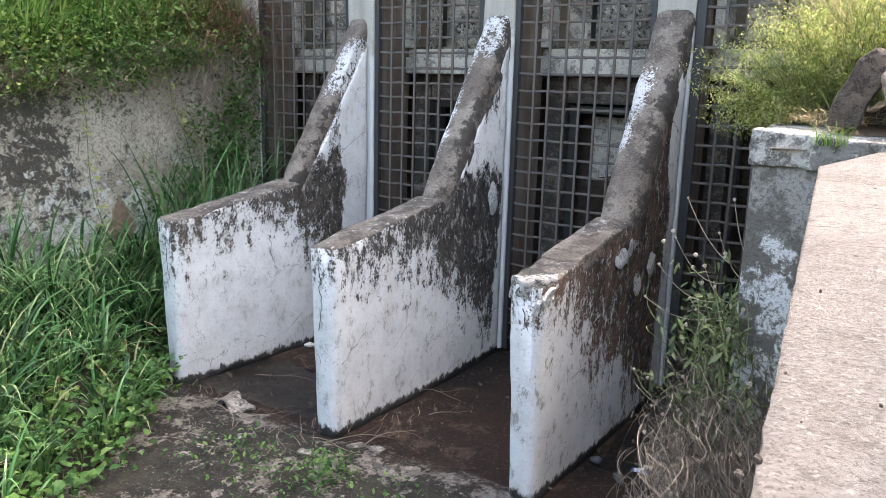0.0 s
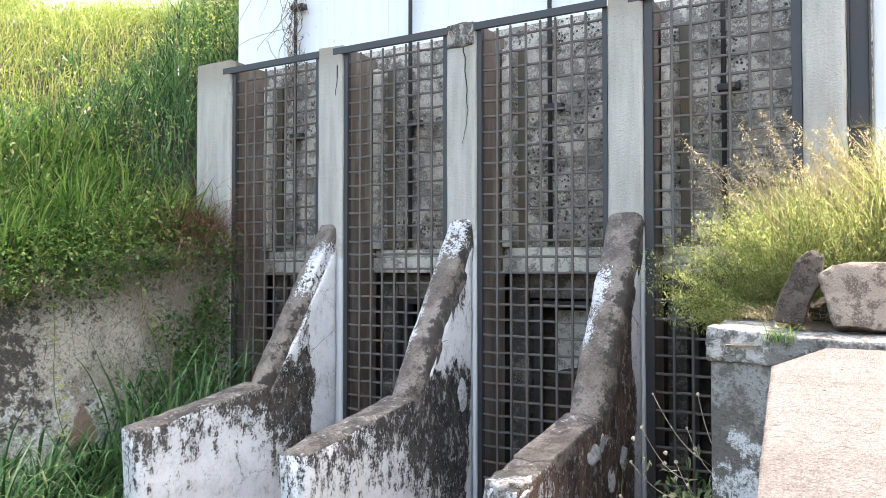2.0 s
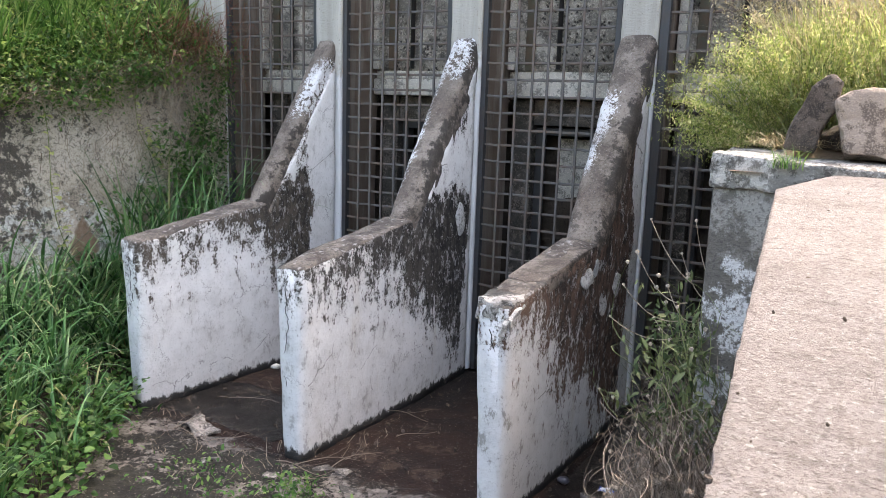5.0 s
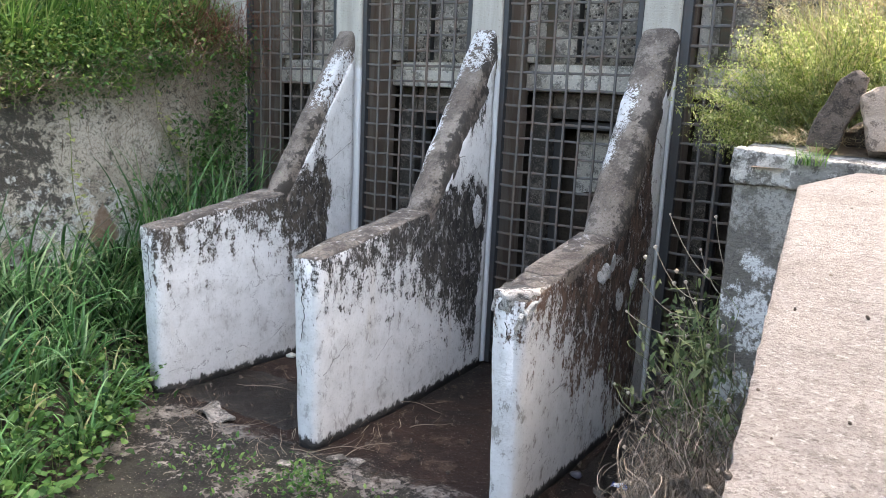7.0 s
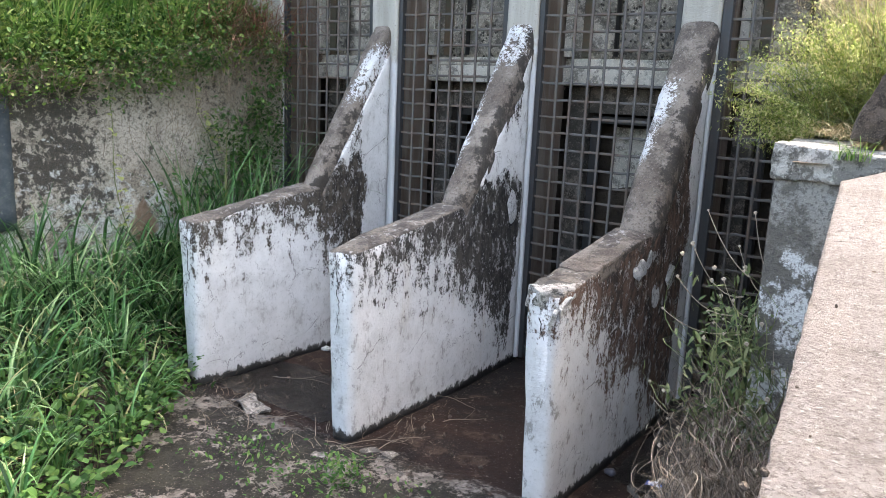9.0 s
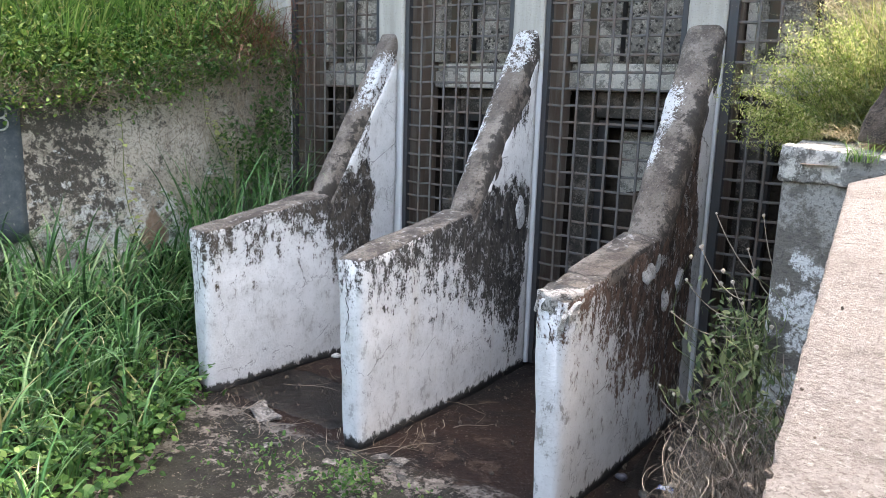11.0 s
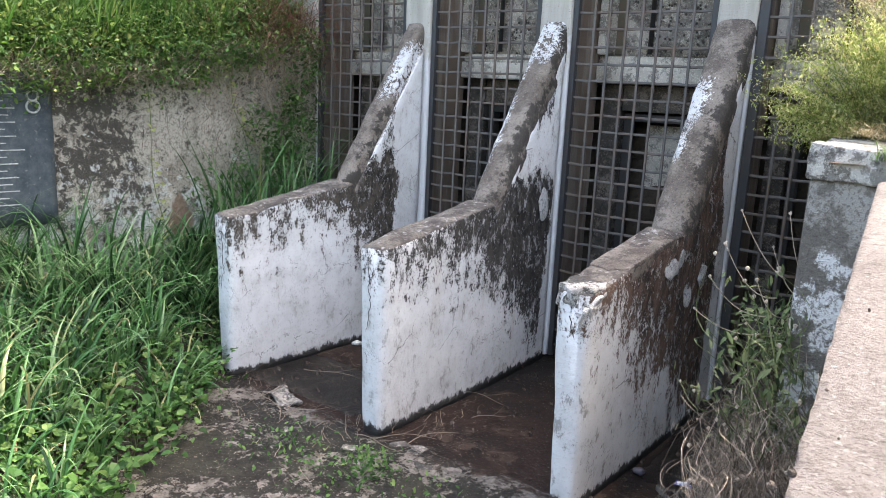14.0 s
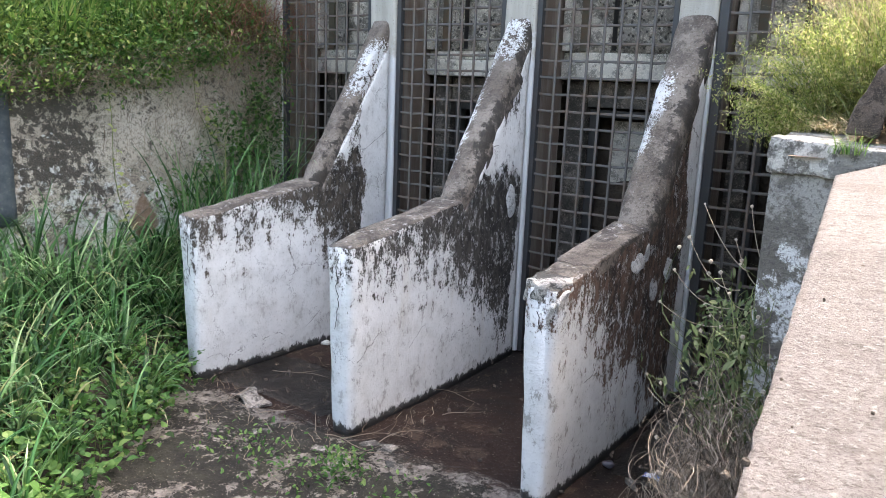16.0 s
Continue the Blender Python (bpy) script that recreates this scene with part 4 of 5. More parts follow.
def wing_paint():
    k = Mat("flaked_paint_on_concrete", 0.9)
    p = k.pos()
    x, y, z = k.xyz(p)
    b, f = k.noise(p, 4.5, 8, 0.75), k.noise(p, 45, 5, 0.7)
    c = k.mix(k.step(b, 0.44, 0.56), (0.15, 0.135, 0.115), (0.33, 0.31, 0.275))
    c = k.mix(k.step(k.math("ADD", b, k.step(z, 1.45, 1.75, 0.03, -0.2)), 0.5, 0.55), c, (0.68, 0.675, 0.66))
    c = k.mix(k.step(f, 0.52, 0.58, 0, 0.6), c, (0.09, 0.08, 0.07))
    k.bump(k.math("ADD", b, f), 0.012)
    return k.done(c)


BLOCKPAINT = wing_paint()


def build_rock(outline, thick, at, turn, material, label, seed):
    """A split stone: an upright outline of (x, z) with depth, broken edges and a worn face."""
    bm = bmesh.new()
    front = [bm.verts.new((x * 0.94, -thick / 2, z * 0.95 + 0.005)) for x, z in outline]
    back = [bm.verts.new((x * 0.9 + 0.01, thick / 2, z * 0.9)) for x, z in outline]
    n = len(outline)
    bm.faces.new(front)
    bm.faces.new(back[::-1])
    for i in range(n):
        bm.faces.new((front[i], back[i], back[(i + 1) % n], front[(i + 1) % n]))
    bmesh.ops.recalc_face_normals(bm, faces=bm.faces[:])
    bmesh.ops.bevel(bm, geom=bm.edges[:], offset=0.022, segments=2, profile=0.6, affect="EDGES")
    bmesh.ops.triangulate(bm, faces=bm.faces[:])
    rough_up(bm, 0.016, 7, 3, True, seed)
    rough_up(bm, 0.007, 28, 0, True, seed)
    ob = part("rock", bm, material)
    ob.matrix_world = pose(*at, *turn)
    tagged(ob, label, "rock", "rocks on the coping")


# ---------------------------------------------------------------- staff gauge
def build_gauge():
    y0, y1 = -3.27, -2.83
    e = thing("staff_gauge", "dark blue staff gauge with white ticks on the side wall", "gauge", (left_face(-2.95) + 0.035, -2.95, 1.7))
    k = Mat("gauge_paint", 0.7)
    p = k.pos()
    n = k.noise(p, 7, 8, 0.75)
    c = k.mix(k.step(n, 0.35, 0.7), (0.03, 0.042, 0.055), (0.085, 0.10, 0.105))
    c = k.mix(k.step(k.noise(p, 22, 6), 0.58, 0.7, 0, 0.5), c, (0.25, 0.25, 0.23))
    dark = k.done(c)
    turn = pose(0, 0, 0, 0, 0, -math.degrees(math.atan(0.152)))

    def put(name, bm, m, label=""):
        ob = part(name, bm, m, e, label)
        ob.matrix_local = turn
        return ob

    put("board", rough_up(box(-0.03, 0.008, -0.22, 0.25, -0.75, 0.52), 0.006, 5, 3), dark)
    put("margin", box(-0.03, 0.006, -0.36, -0.223, -0.75, 0.53, 0.004), GREYPATCH, "pale worn strip beside the scale")
    z, j = 0.46, 0
    while z > -0.6:
        long = (0.17 if j % 2 == 0 else 0.09) * (1.35 if j % 5 == 0 else 1.0)
        put("tick", box(0.0, 0.0125, -0.21, -0.21 + long, z - 0.0045, z + 0.0045, 0.002, 1), GREYPATCH)
        z -= 0.057
        j += 1
    for zc, r in ((0.335, 0.042), (0.245, 0.050)):
        put("figure_loop", tube([(0.012, 0.10 + r * math.cos(w), zc + r * math.sin(w)) for w in np.linspace(0, 2 * math.pi, 15)], 0.010, 5), GREYPATCH, "faded painted figure")


# ---------------------------------------------------------------- plants
def scatter(n, x0, x1, y0, y1):
    return rng.uniform(x0, x1, n), rng.uniform(y0, y1, n)


def mound(x, y):
    """Soil heaped against the side wall and in the first bay."""
    f = left_face(y)
    edge = -1.75 if y > -2.0 else -1.75 + (-2.0 - y) * 0.68
    edge += 0.18 * noise.noise(Vector((y * 2.1, 4, 0)))
    s = (edge - x) / max(0.3, edge - f)
    return FLOOR + 0.55 * max(0.0, s) ** 1.2 - (0.05 if s <= 0 else 0.0), s


def build_mound():
    bm = bmesh.new()
    g = []
    for j in range(70):
        y = -6.8 + 6.75 * j / 69
        row = []
        for i in range(40):
            x = left_face(y) + 0.02 + 3.6 * i / 39
            z, s = mound(x, y)
            row.append(bm.verts.new((x, y, z + (0.03 * noise.noise(Vector((x * 5, y * 5, 0))) if s > 0 else -0.08))))
        g.append(row)
    for a, b in zip(g, g[1:]):
        for i in range(39):
            if left_face(0) + 3.6 * i / 39 < -1.72 or a[i].co.y < -2.3:
                bm.faces.new((a[i], a[i + 1], b[i + 1], b[i])).smooth = True
    tagged(part("silt_bank", bm, EARTH), "dark silt heaped against the side wall", "soil", kind="stuff")


def build_channel_grass():
    # tufts, tall along the wall, thinner and lower towards the bed
    root, size, turn, wide = [], [], [], []
    for _ in range(1350):
        a, b = rng.uniform(-4.0, 0.4), rng.uniform(-6.3, -0.35)
        z, s = mound(a, b)
        if s < 0.02 or a < left_face(b) + 0.05 or (a > -1.8 and b > -2.3) or (s < 0.25 and rng.random() < 0.6):
            continue
        tall = (0.50 + 0.62 * min(1.0, s)) * rng.uniform(0.7, 1.25) * (0.8 if b > -1.9 else 1.0)
        broad = rng.uniform(0.014, 0.031)
        for _ in range(rng.integers(7, 13)):
            w = rng.uniform(0, 2 * math.pi)
            root.append((a + 0.03 * math.cos(w), b + 0.03 * math.sin(w), z - 0.02))
            size.append(tall * rng.uniform(0.55, 1.15))
            turn.append(w + rng.normal(0, 0.5))
            wide.append(broad * rng.uniform(0.75, 1.25))
    n = len(root)
    root, size, turn, wide = np.array(root), np.array(size), np.array(turn), np.array(wide)
    dry = rng.random(n) < 0.05
    lean, droop = np.abs(rng.normal(0.10, 0.24, n)), rng.uniform(0.9, 2.5, n)
    me = arched("tall_grass", root[~dry], size[~dry], wide[~dry], turn[~dry], lean[~dry], droop[~dry], GRASS, 8)
    tagged(part("tall_grass", me, None), "lush long green grass arching over the channel bed", "grass", kind="stuff")
    me = arched("withered_grass", root[dry], size[dry] * 0.8, wide[dry] * 0.6, turn[dry], lean[dry] + 0.3, droop[dry] + 0.3, STRAW, 8)
    tagged(part("withered_grass", me, None), "withered straw-coloured blades among the green grass", "grass", kind="stuff")
    # long slender grass rising behind the first pier
    n = 230
    y = rng.choice([-1.3, -1.1, -0.85, -0.55, -0.3], n) + rng.normal(0, 0.09, n)
    root = np.stack([np.array([left_face(min(v, 0)) for v in y]) + rng.uniform(0.08, 0.75, n), np.minimum(y, -0.1), np.full(n, 0.4)], 1)
    me = arched("slender_grass", root, rng.uniform(1.0, 1.9, n), rng.uniform(0.011, 0.020, n), rng.uniform(-3, 3, n), rng.uniform(0.05, 0.45, n), rng.uniform(0.5, 2.0, n), GRASS, 9)
    tagged(part("slender_grass", me, None), "long slender green grass rising beside the side wall", "grass", kind="stuff")
    # broad-leaved weeds low at the edge
    pts, st_a, st_b = [], [], []
    for _ in range(430):
        a, b = rng.uniform(-2.6, 0.1), rng.uniform(-4.6, -1.5)
        zz, s = mound(a, b)
        if not (-0.05 < s < 0.55) or (a > -1.8 and b > -2.25):
            continue
        hh = rng.uniform(0.10, 0.36)
        for _ in range(rng.integers(14, 28)):
            t = rng.uniform(0.3, 1)
            pts.append((a + rng.normal(0, 0.09), b + rng.normal(0, 0.09), max(zz, FLOOR) + hh * t))
        st_a.append((a, b, max(zz, FLOOR) - 0.02))
        st_b.append((a + rng.normal(0, 0.05), b + rng.normal(0, 0.05), zz + hh))
    pts = np.array(pts)
    w = thing("low_weeds", "low broad-leaved green weeds at the edge of the bed", "weeds", kind="stuff")
    part("leaves", leaves("leaves", pts, 0.018 + 0.045 * rng.random(len(pts)) ** 1.6, WEED, 0.45, 1.35), None, w)
    part("stems", stems("stems", np.array(st_a), np.array(st_b), np.full(len(st_a), 0.02), np.full(len(st_a), 0.004), GREENSTEM), None, w)
    # small weeds out on the bed
    for cx, cy, r, k in ((0.42, -2.70, 0.10, 260), (0.15, -2.9, 0.16, 130), (-0.3, -2.85, 0.16, 110), (0.95, -2.75, 0.14, 90)):
        t = rng.normal(0, r, (k, 2))
        p = np.stack([cx + t[:, 0], cy + t[:, 1], FLOOR + np.abs(rng.normal(0.06, 0.05, k))], 1)
        ob = part("bed_weed", leaves("bed_weed", p, rng.uniform(0.014, 0.03, k), WEED), None)
        tagged(ob, "small green weed growing from a crack in the bed", "weed", kind="stuff")
        ob.location.z = 0.0


def build_wall_creeper():
    """Leaves, hanging roots and grass over the top of the side wall."""
    # clumps of leaves on the lip and a little way up the bank, with gaps between them
    for name, material, count, words, lo, hi in (("creeper_leaves", CREEPER, 230, "green creepers hanging over the top of the side wall", 0.010, 0.030), ("lip_weeds", WEED, 170, "leafy green weeds crowding the top of the side wall", 0.012, 0.045), ("lip_herbs", BANKWEED, 120, "bright green herbs on the top of the side wall", 0.014, 0.05)):
        pts = []
        for _ in range(count):
            y = rng.uniform(-5.6, -0.06)
            up = rng.random() ** 1.3 * 0.7
            x = left_face(y) + 0.14 - up * 0.9
            z = left_top(y) + 0.02 + up * 0.62 - (0.16 * rng.random() if up < 0.15 else 0.0)
            r = rng.uniform(0.06, 0.15)
            k = rng.integers(24, 70)
            pts.append(np.array((x, y, z + 0.5 * r)) + rng.normal(0, r, (k, 3)) * (0.7, 1.0, 0.8))
        pts = np.concatenate(pts)
        ob = part(name, leaves(name, pts, rng.uniform(lo, hi, len(pts)), material, 0.6, 1.5), None)
        tagged(ob, words, "creeper", kind="stuff")
    # dry tangle under the leaves, right on the lip
    n = 3400
    y = rng.uniform(-6.0, -0.05, n)
    f, t = np.array([left_face(v) for v in y]), np.array([left_top(v) for v in y])
    root = np.stack([f + rng.uniform(-0.25, 0.10, n), y, t + rng.normal(0.05, 0.05, n)], 1)
    tip = root + np.stack([rng.uniform(-0.02, 0.16, n), rng.normal(0, 0.18, n), rng.normal(-0.06, 0.10, n)], 1)
    ob = part("lip_tangle", stems("lip_tangle", root, tip, np.full(n, 0.05), rng.uniform(0.002, 0.0045, n), TWIG), None)
    tagged(ob, "brown tangle of dead creeper stems along the wall's top", "dead creeper", kind="stuff")
    root, size, turn = [], [], []
    for _ in range(420):
        y = rng.uniform(-6.0, -0.1)
        up = 0.3 + rng.random() * 2.2
        x = left_face(y) - up
        for _ in range(rng.integers(8, 16)):
            root.append((x + rng.normal(0, 0.03), y + rng.normal(0, 0.03), left_top(y) + 0.6 * max(0.0, up - 0.3) - 0.02))
            size.append(rng.uniform(0.35, 0.95))
            turn.append(rng.normal(0.0, 1.4))
    n = len(root)
    me = arched("overhanging_grass", np.array(root), np.array(size), rng.uniform(0.010, 0.024, n), np.array(turn), rng.uniform(0.05, 0.6, n), rng.uniform(0.5, 1.9, n), BANKGRASS, 7)
    tagged(part("overhanging_grass", me, None), "long green grass in tufts on the wall's top", "grass", kind="stuff")
    # stems and roots that hang down the face near the rack
    n = 420
    y = -0.05 - np.abs(rng.normal(0, 0.75, n))
    f, t = np.array([left_face(v) for v in y]), np.array([left_top(v) for v in y])
    root = np.stack([f + rng.uniform(0.02, 0.12, n), y, t + 0.04 - rng.random(n) ** 2 * 0.9], 1)
    tip = np.stack([f + rng.uniform(0.03, 0.2, n), np.minimum(-0.03, y + rng.normal(0, 0.3, n)), root[:, 2] - rng.uniform(0.08, 0.55, n)], 1)
    ob = part("hanging_roots", stems("hanging_roots", root, tip, np.full(n, 0.05), rng.uniform(0.0016, 0.0034, n), TWIG), None)
    tagged(ob, "thin brown stems and roots hanging down the wall's face", "roots", kind="stuff")
    # leafy growth on the wall's face
    pts = []
    for y, z, r, k in ((-0.42, 1.98, 0.13, 260), (-0.30, 1.65, 0.14, 200), (-0.62, 1.55, 0.15, 230), (-0.85, 1.8, 0.10, 90), (-0.2, 2.3, 0.12, 120), (-1.0, 1.25, 0.14, 150), (-0.5, 1.2, 0.2, 200), (-1.35, 1.1, 0.12, 80)):
        pts.append(np.array((left_face(y) + 0.16, y, z)) + rng.normal(0, 1, (int(k * 1.4), 3)) * (0.05, r, r * 1.2))
    pts = np.concatenate(pts)
    pts[:, 1] = np.minimum(pts[:, 1], -0.04)
    ob = part("wall_leaves", leaves("wall_leaves", pts, rng.uniform(0.020, 0.050, len(pts)), WEED, 0.7, 1.5), None)
    tagged(ob, "dark green leafy weeds growing out of the wall's face", "leaves", kind="stuff")
    # trailing vines with a few bright leaves
    for y, drop, side in ((-1.92, 1.5, 0.16), (-1.12, 0.85, 0.30)):
        v = thing("trailing_vine", "vine with a few bright yellow-green leaves hanging down the wall", "vine", (left_face(y), y, left_top(y)), "vines on the side wall")
        path = [(0.07 + 0.03 * u, side * u * u + 0.03 * math.sin(7 * u), 0.05 - drop * u) for u in np.linspace(0, 1, 9)]
        part("stem", tube(path, 0.004, 4), GREENSTEM, v)
        for k in range(9):
            u = 0.12 + 0.88 * k / 8
            for _ in range(2 if k < 4 else 4):
                at = np.array([(0.12, side * u * u, 0.05 - drop * u)]) + rng.normal(0, 0.022, (1, 3))
                part("leaf", leaves("leaf", at, rng.uniform(0.030, 0.055, 1), LIME, 0.35, 1.4), None, v)
    # dead red twigs beside the end pillar
    n = 330
    c = np.array((-2.98, -0.30, 2.80))
    root = c + rng.normal(0, 1, (n, 3)) * (0.17, 0.36, 0.15)
    tip = root + np.stack([rng.normal(0.12, 0.16, n), rng.normal(-0.05, 0.2, n), rng.normal(0.0, 0.2, n)], 1)
    ob = part("dead_bush", stems("dead_bush", root, tip, np.full(n, 0.09), np.full(n, 0.0036), RUSTLEAF), None)
    tagged(ob, "dead reddish-brown twigs hanging beside the end pillar", "dead bush", kind="stuff")
    root = np.repeat(c[None] + (0, 0, 0.05), 14, 0) + rng.normal(0, 0.1, (14, 3))
    tip = root + np.stack([rng.uniform(0.2, 0.75, 14), rng.uniform(-0.1, 0.15, 14), rng.uniform(-0.25, 0.45, 14)], 1)
    ob = part("bare_twigs", stems("bare_twigs", root, tip, np.full(14, 0.06), np.full(14, 0.004), TWIG), None)
    tagged(ob, "bare thin twigs reaching in front of the rack", "twigs", kind="stuff")


def build_hill_grass():
    n = 46000
    y = rng.uniform(-6.5, 6.5, n)
    d = rng.random(n) ** 1.4 * 8.5
    x = np.array([left_face(min(v, 0)) for v in y]) - 0.12 - d
    keep = ~((y > -0.1) & (x > -3.5)) & ~((y > 0.6) & (x > -3.55))
    x, y, d = x[keep], y[keep], d[keep]
    z = np.array([hill(a, b) for a, b in zip(x, y)]) - 0.06
    n = len(x)
    tuft = np.array([noise.noise(Vector((a * 0.9, b * 0.9, 2))) for a, b in zip(x, y)])
    h = (0.34 + 0.08 * np.minimum(d, 2.2) + 0.25 * tuft) * rng.uniform(0.6, 1.2, n)
    green = d < 3.4 + 1.4 * tuft
    for sel, m, name, words in ((green, GRASS, "bank_grass", "tall fresh green grass on the steep bank"), (~green, HILLGRASS, "hill_grass", "tall yellow-green grass on the upper hillside")):
        k = int(sel.sum())
        me = blades(name, np.stack([x, y, z], 1)[sel], h[sel], rng.uniform(0.010, 0.026, k) * (1.0 if name == "bank_grass" else 0.75), rng.uniform(-3.1, 3.1, k), rng.uniform(0.2, 1.3, k), m, 4)
        tagged(part(name, me, None), words, "grass", kind="stuff")
    # leafy weeds among the grass near the pillar
    for name, material, count, words in (("bank_weeds", BANKWEED, 330, "leafy green weeds growing through the bank's grass"), ("bank_creeper", CREEPER, 210, "yellowish creeper leaves among the bank's weeds")):
        pts = []
        for _ in range(count):
            b = rng.uniform(-5.2, -0.05)
            a = left_face(b) - 0.1 - abs(rng.normal(0, 1.2))
            g = hill(a, b)
            hh, r = rng.uniform(0.2, 0.7), rng.uniform(0.06, 0.16)
            k = rng.integers(10, 30)
            pts.append(np.stack([a + rng.normal(0, r, k), b + rng.normal(0, r, k), g + hh * rng.uniform(0.3, 1, k)], 1))
        pts = np.concatenate(pts)
        tagged(part(name, leaves(name, pts, 0.014 + 0.045 * rng.random(len(pts)) ** 2, material, 0.55, 1.6), None), words, "weeds", kind="stuff")
    pts = []
    for _ in range(1500):
        b = rng.uniform(-5.5, 4.5)
        a = left_face(min(b, 0)) - 0.5 - rng.random() * 6.5
        if b > -0.2 and a > -3.9:
            continue
        g = hill(a, b)
        hh = rng.uniform(0.3, 0.7)
        for _ in range(15):
            pts.append((a + rng.normal(0, 0.11), b + rng.normal(0, 0.11), g + hh * rng.uniform(0.35, 1.05)))
    pts = np.array(pts)
    ob = part("hill_weeds", leaves("hill_weeds", pts, rng.uniform(0.016, 0.04, len(pts)), HILLGRASS, 0.7), None)
    tagged(ob, "yellow-green leafy weeds all over the hillside", "weeds", kind="stuff")
    # grass far on the crest
    x, y = scatter(9000, -24, -9, -8, 14)
    z = np.array([hill(a, b) for a, b in zip(x, y)]) - 0.1
    n = len(x)
    me = blades("crest_grass", np.stack([x, y, z], 1), rng.uniform(0.5, 1.1, n), rng.uniform(0.02, 0.04, n), rng.uniform(-3, 3, n), rng.uniform(0.1, 0.8, n), HILLGRASS, 2)
    tagged(part("crest_grass", me, None), "pale green grass along the hill's crest", "grass", kind="stuff")


def build_right_plants():
    # feathery green bush leaning out over the rack: sprays with rows of small leaflets
    b = thing("feathery_bush", "bright yellow-green feathery bush leaning over the wing wall", "bush", (2.80, -0.98, 2.08))
    tips, roots = [], []
    for cx, cy, cz, rx, ry, rz, k in ((-0.34, -0.14, 0.33, 0.42, 0.24, 0.26, 150), (-0.02, -0.12, 0.48, 0.42, 0.24, 0.31, 140), (0.45, -0.08, 0.48, 0.5, 0.25, 0.32, 150), (-0.42, -0.15, 0.12, 0.26, 0.24, 0.16, 60), (0.95, 0.0, 0.50, 0.5, 0.35, 0.33, 110)):
        d = rng.normal(0, 1, (k, 3))
        d /= np.linalg.norm(d, axis=1)[:, None]
        tips.append(np.array((cx, cy, cz)) + d * (rx, ry, rz) * rng.uniform(0.55, 1.28, k)[:, None])
        roots.append(np.array((cx * 0.6 + 0.12, cy * 0.5, 0.02)) + rng.normal(0, 0.07, (k, 3)))
    tip, root = np.concatenate(tips), np.concatenate(roots)
    n = len(tip)
    part("branchwork", stems("branchwork", root, tip, np.full(n, 0.03), np.full(n, 0.0035), GREENSTEM), None, b)
    k = 84
    t = np.linspace(0.50, 1.08, k)[None, :, None]
    axis = root[:, None] * (1 - t) + tip[:, None] * t
    axis[:, :, 2] -= 0.10 * np.maximum(0, t[:, :, 0] - 0.6) ** 1.3
    p = (axis + rng.normal(0, 0.016, (n, k, 3))).reshape(-1, 3)
    part("leaves", leaves("leaves", p, rng.uniform(0.006, 0.0125, len(p)), LIME, 0.75, 2.2), None, b)
    # tall dry grass behind it
    n = 3600
    x, y = rng.uniform(2.7, 5.2, n), rng.uniform(-0.9, 0.0, n)
    z = np.array([bank(a, c) for a, c in zip(x, y)]) + 0.02
    h = rng.uniform(0.45, 0.95, n)
    me = blades("dry_grass", np.stack([x, y, z], 1), h, rng.uniform(0.006, 0.012, n), rng.normal(3.1, 0.8, n), rng.uniform(0.2, 0.9, n), STRAW, 4)
    tagged(part("dry_grass", me, None), "tall bleached dry grass above the wing wall", "grass", kind="stuff")
    n = 4600
    x, y = rng.uniform(2.62, 5.0, n), rng.uniform(-0.95, -0.1, n)
    z = np.array([bank(a, c) for a, c in zip(x, y)]) + 0.02
    tall = rng.uniform(0.35, 0.8, n) + 0.45 * np.clip(x - 2.7, 0, 1.0) * rng.random(n)
    me = arched("lime_grass", np.stack([x, y, z], 1), tall, rng.uniform(0.004, 0.009, n), rng.normal(3.1, 1.0, n), rng.uniform(0.0, 0.5, n), rng.uniform(0.2, 1.3, n), LIME, 5)
    tagged(part("lime_grass", me, None), "yellow-green grass above the wing wall", "grass", kind="stuff")
    # long seed stalks leaning over the rack
    s = thing("seed_stalks", "long pale dry grass stalks with feathery seed heads", "grass stalks", (3.2, -0.8, 2.4), kind="stuff")
    n = 120
    root = np.stack([rng.uniform(-0.3, 0.9, n), rng.uniform(-0.1, 0.5, n), rng.uniform(-0.15, 0.1, n)], 1)
    tip = root + np.stack([rng.uniform(-0.85, -0.1, n), rng.normal(-0.05, 0.12, n), rng.uniform(0.4, 0.95, n)], 1)
    part("stalks", stems("stalks", root, tip, np.full(n, 0.06), np.full(n, 0.0035), STRAW), None, s)
    k = 9000
    i = rng.integers(0, n, k)
    t = rng.uniform(0.72, 1.0, k)[:, None]
    p = root[i] * (1 - t) + tip[i] * t + rng.normal(0, 0.012, (k, 3))
    part("seed_heads", leaves("seed_heads", p, rng.uniform(0.006, 0.012, k), STRAW, 0.7, 3.0), None, s)
    # litter of dry straw round the rocks
    n = 700
    x, y = rng.uniform(2.66, 3.7, n), rng.uniform(-1.66, -1.0, n)
    root = np.stack([x, y, np.full(n, 2.12) + rng.uniform(0, 0.05, n)], 1)
    tip = root + rng.normal(0, 1, (n, 3)) * (0.1, 0.1, 0.025)
    ob = part("straw_litter", stems("straw_litter", root, tip, np.full(n, 0.02), np.full(n, 0.0022), STRAW), None)
    tagged(ob, "dry straw and twigs scattered round the rocks", "straw", kind="stuff")
    # tuft on the coping's edge
    n = 55
    root = np.stack([rng.normal(2.87, 0.04, n), rng.normal(-1.93, 0.02, n), np.full(n, 2.03)], 1)
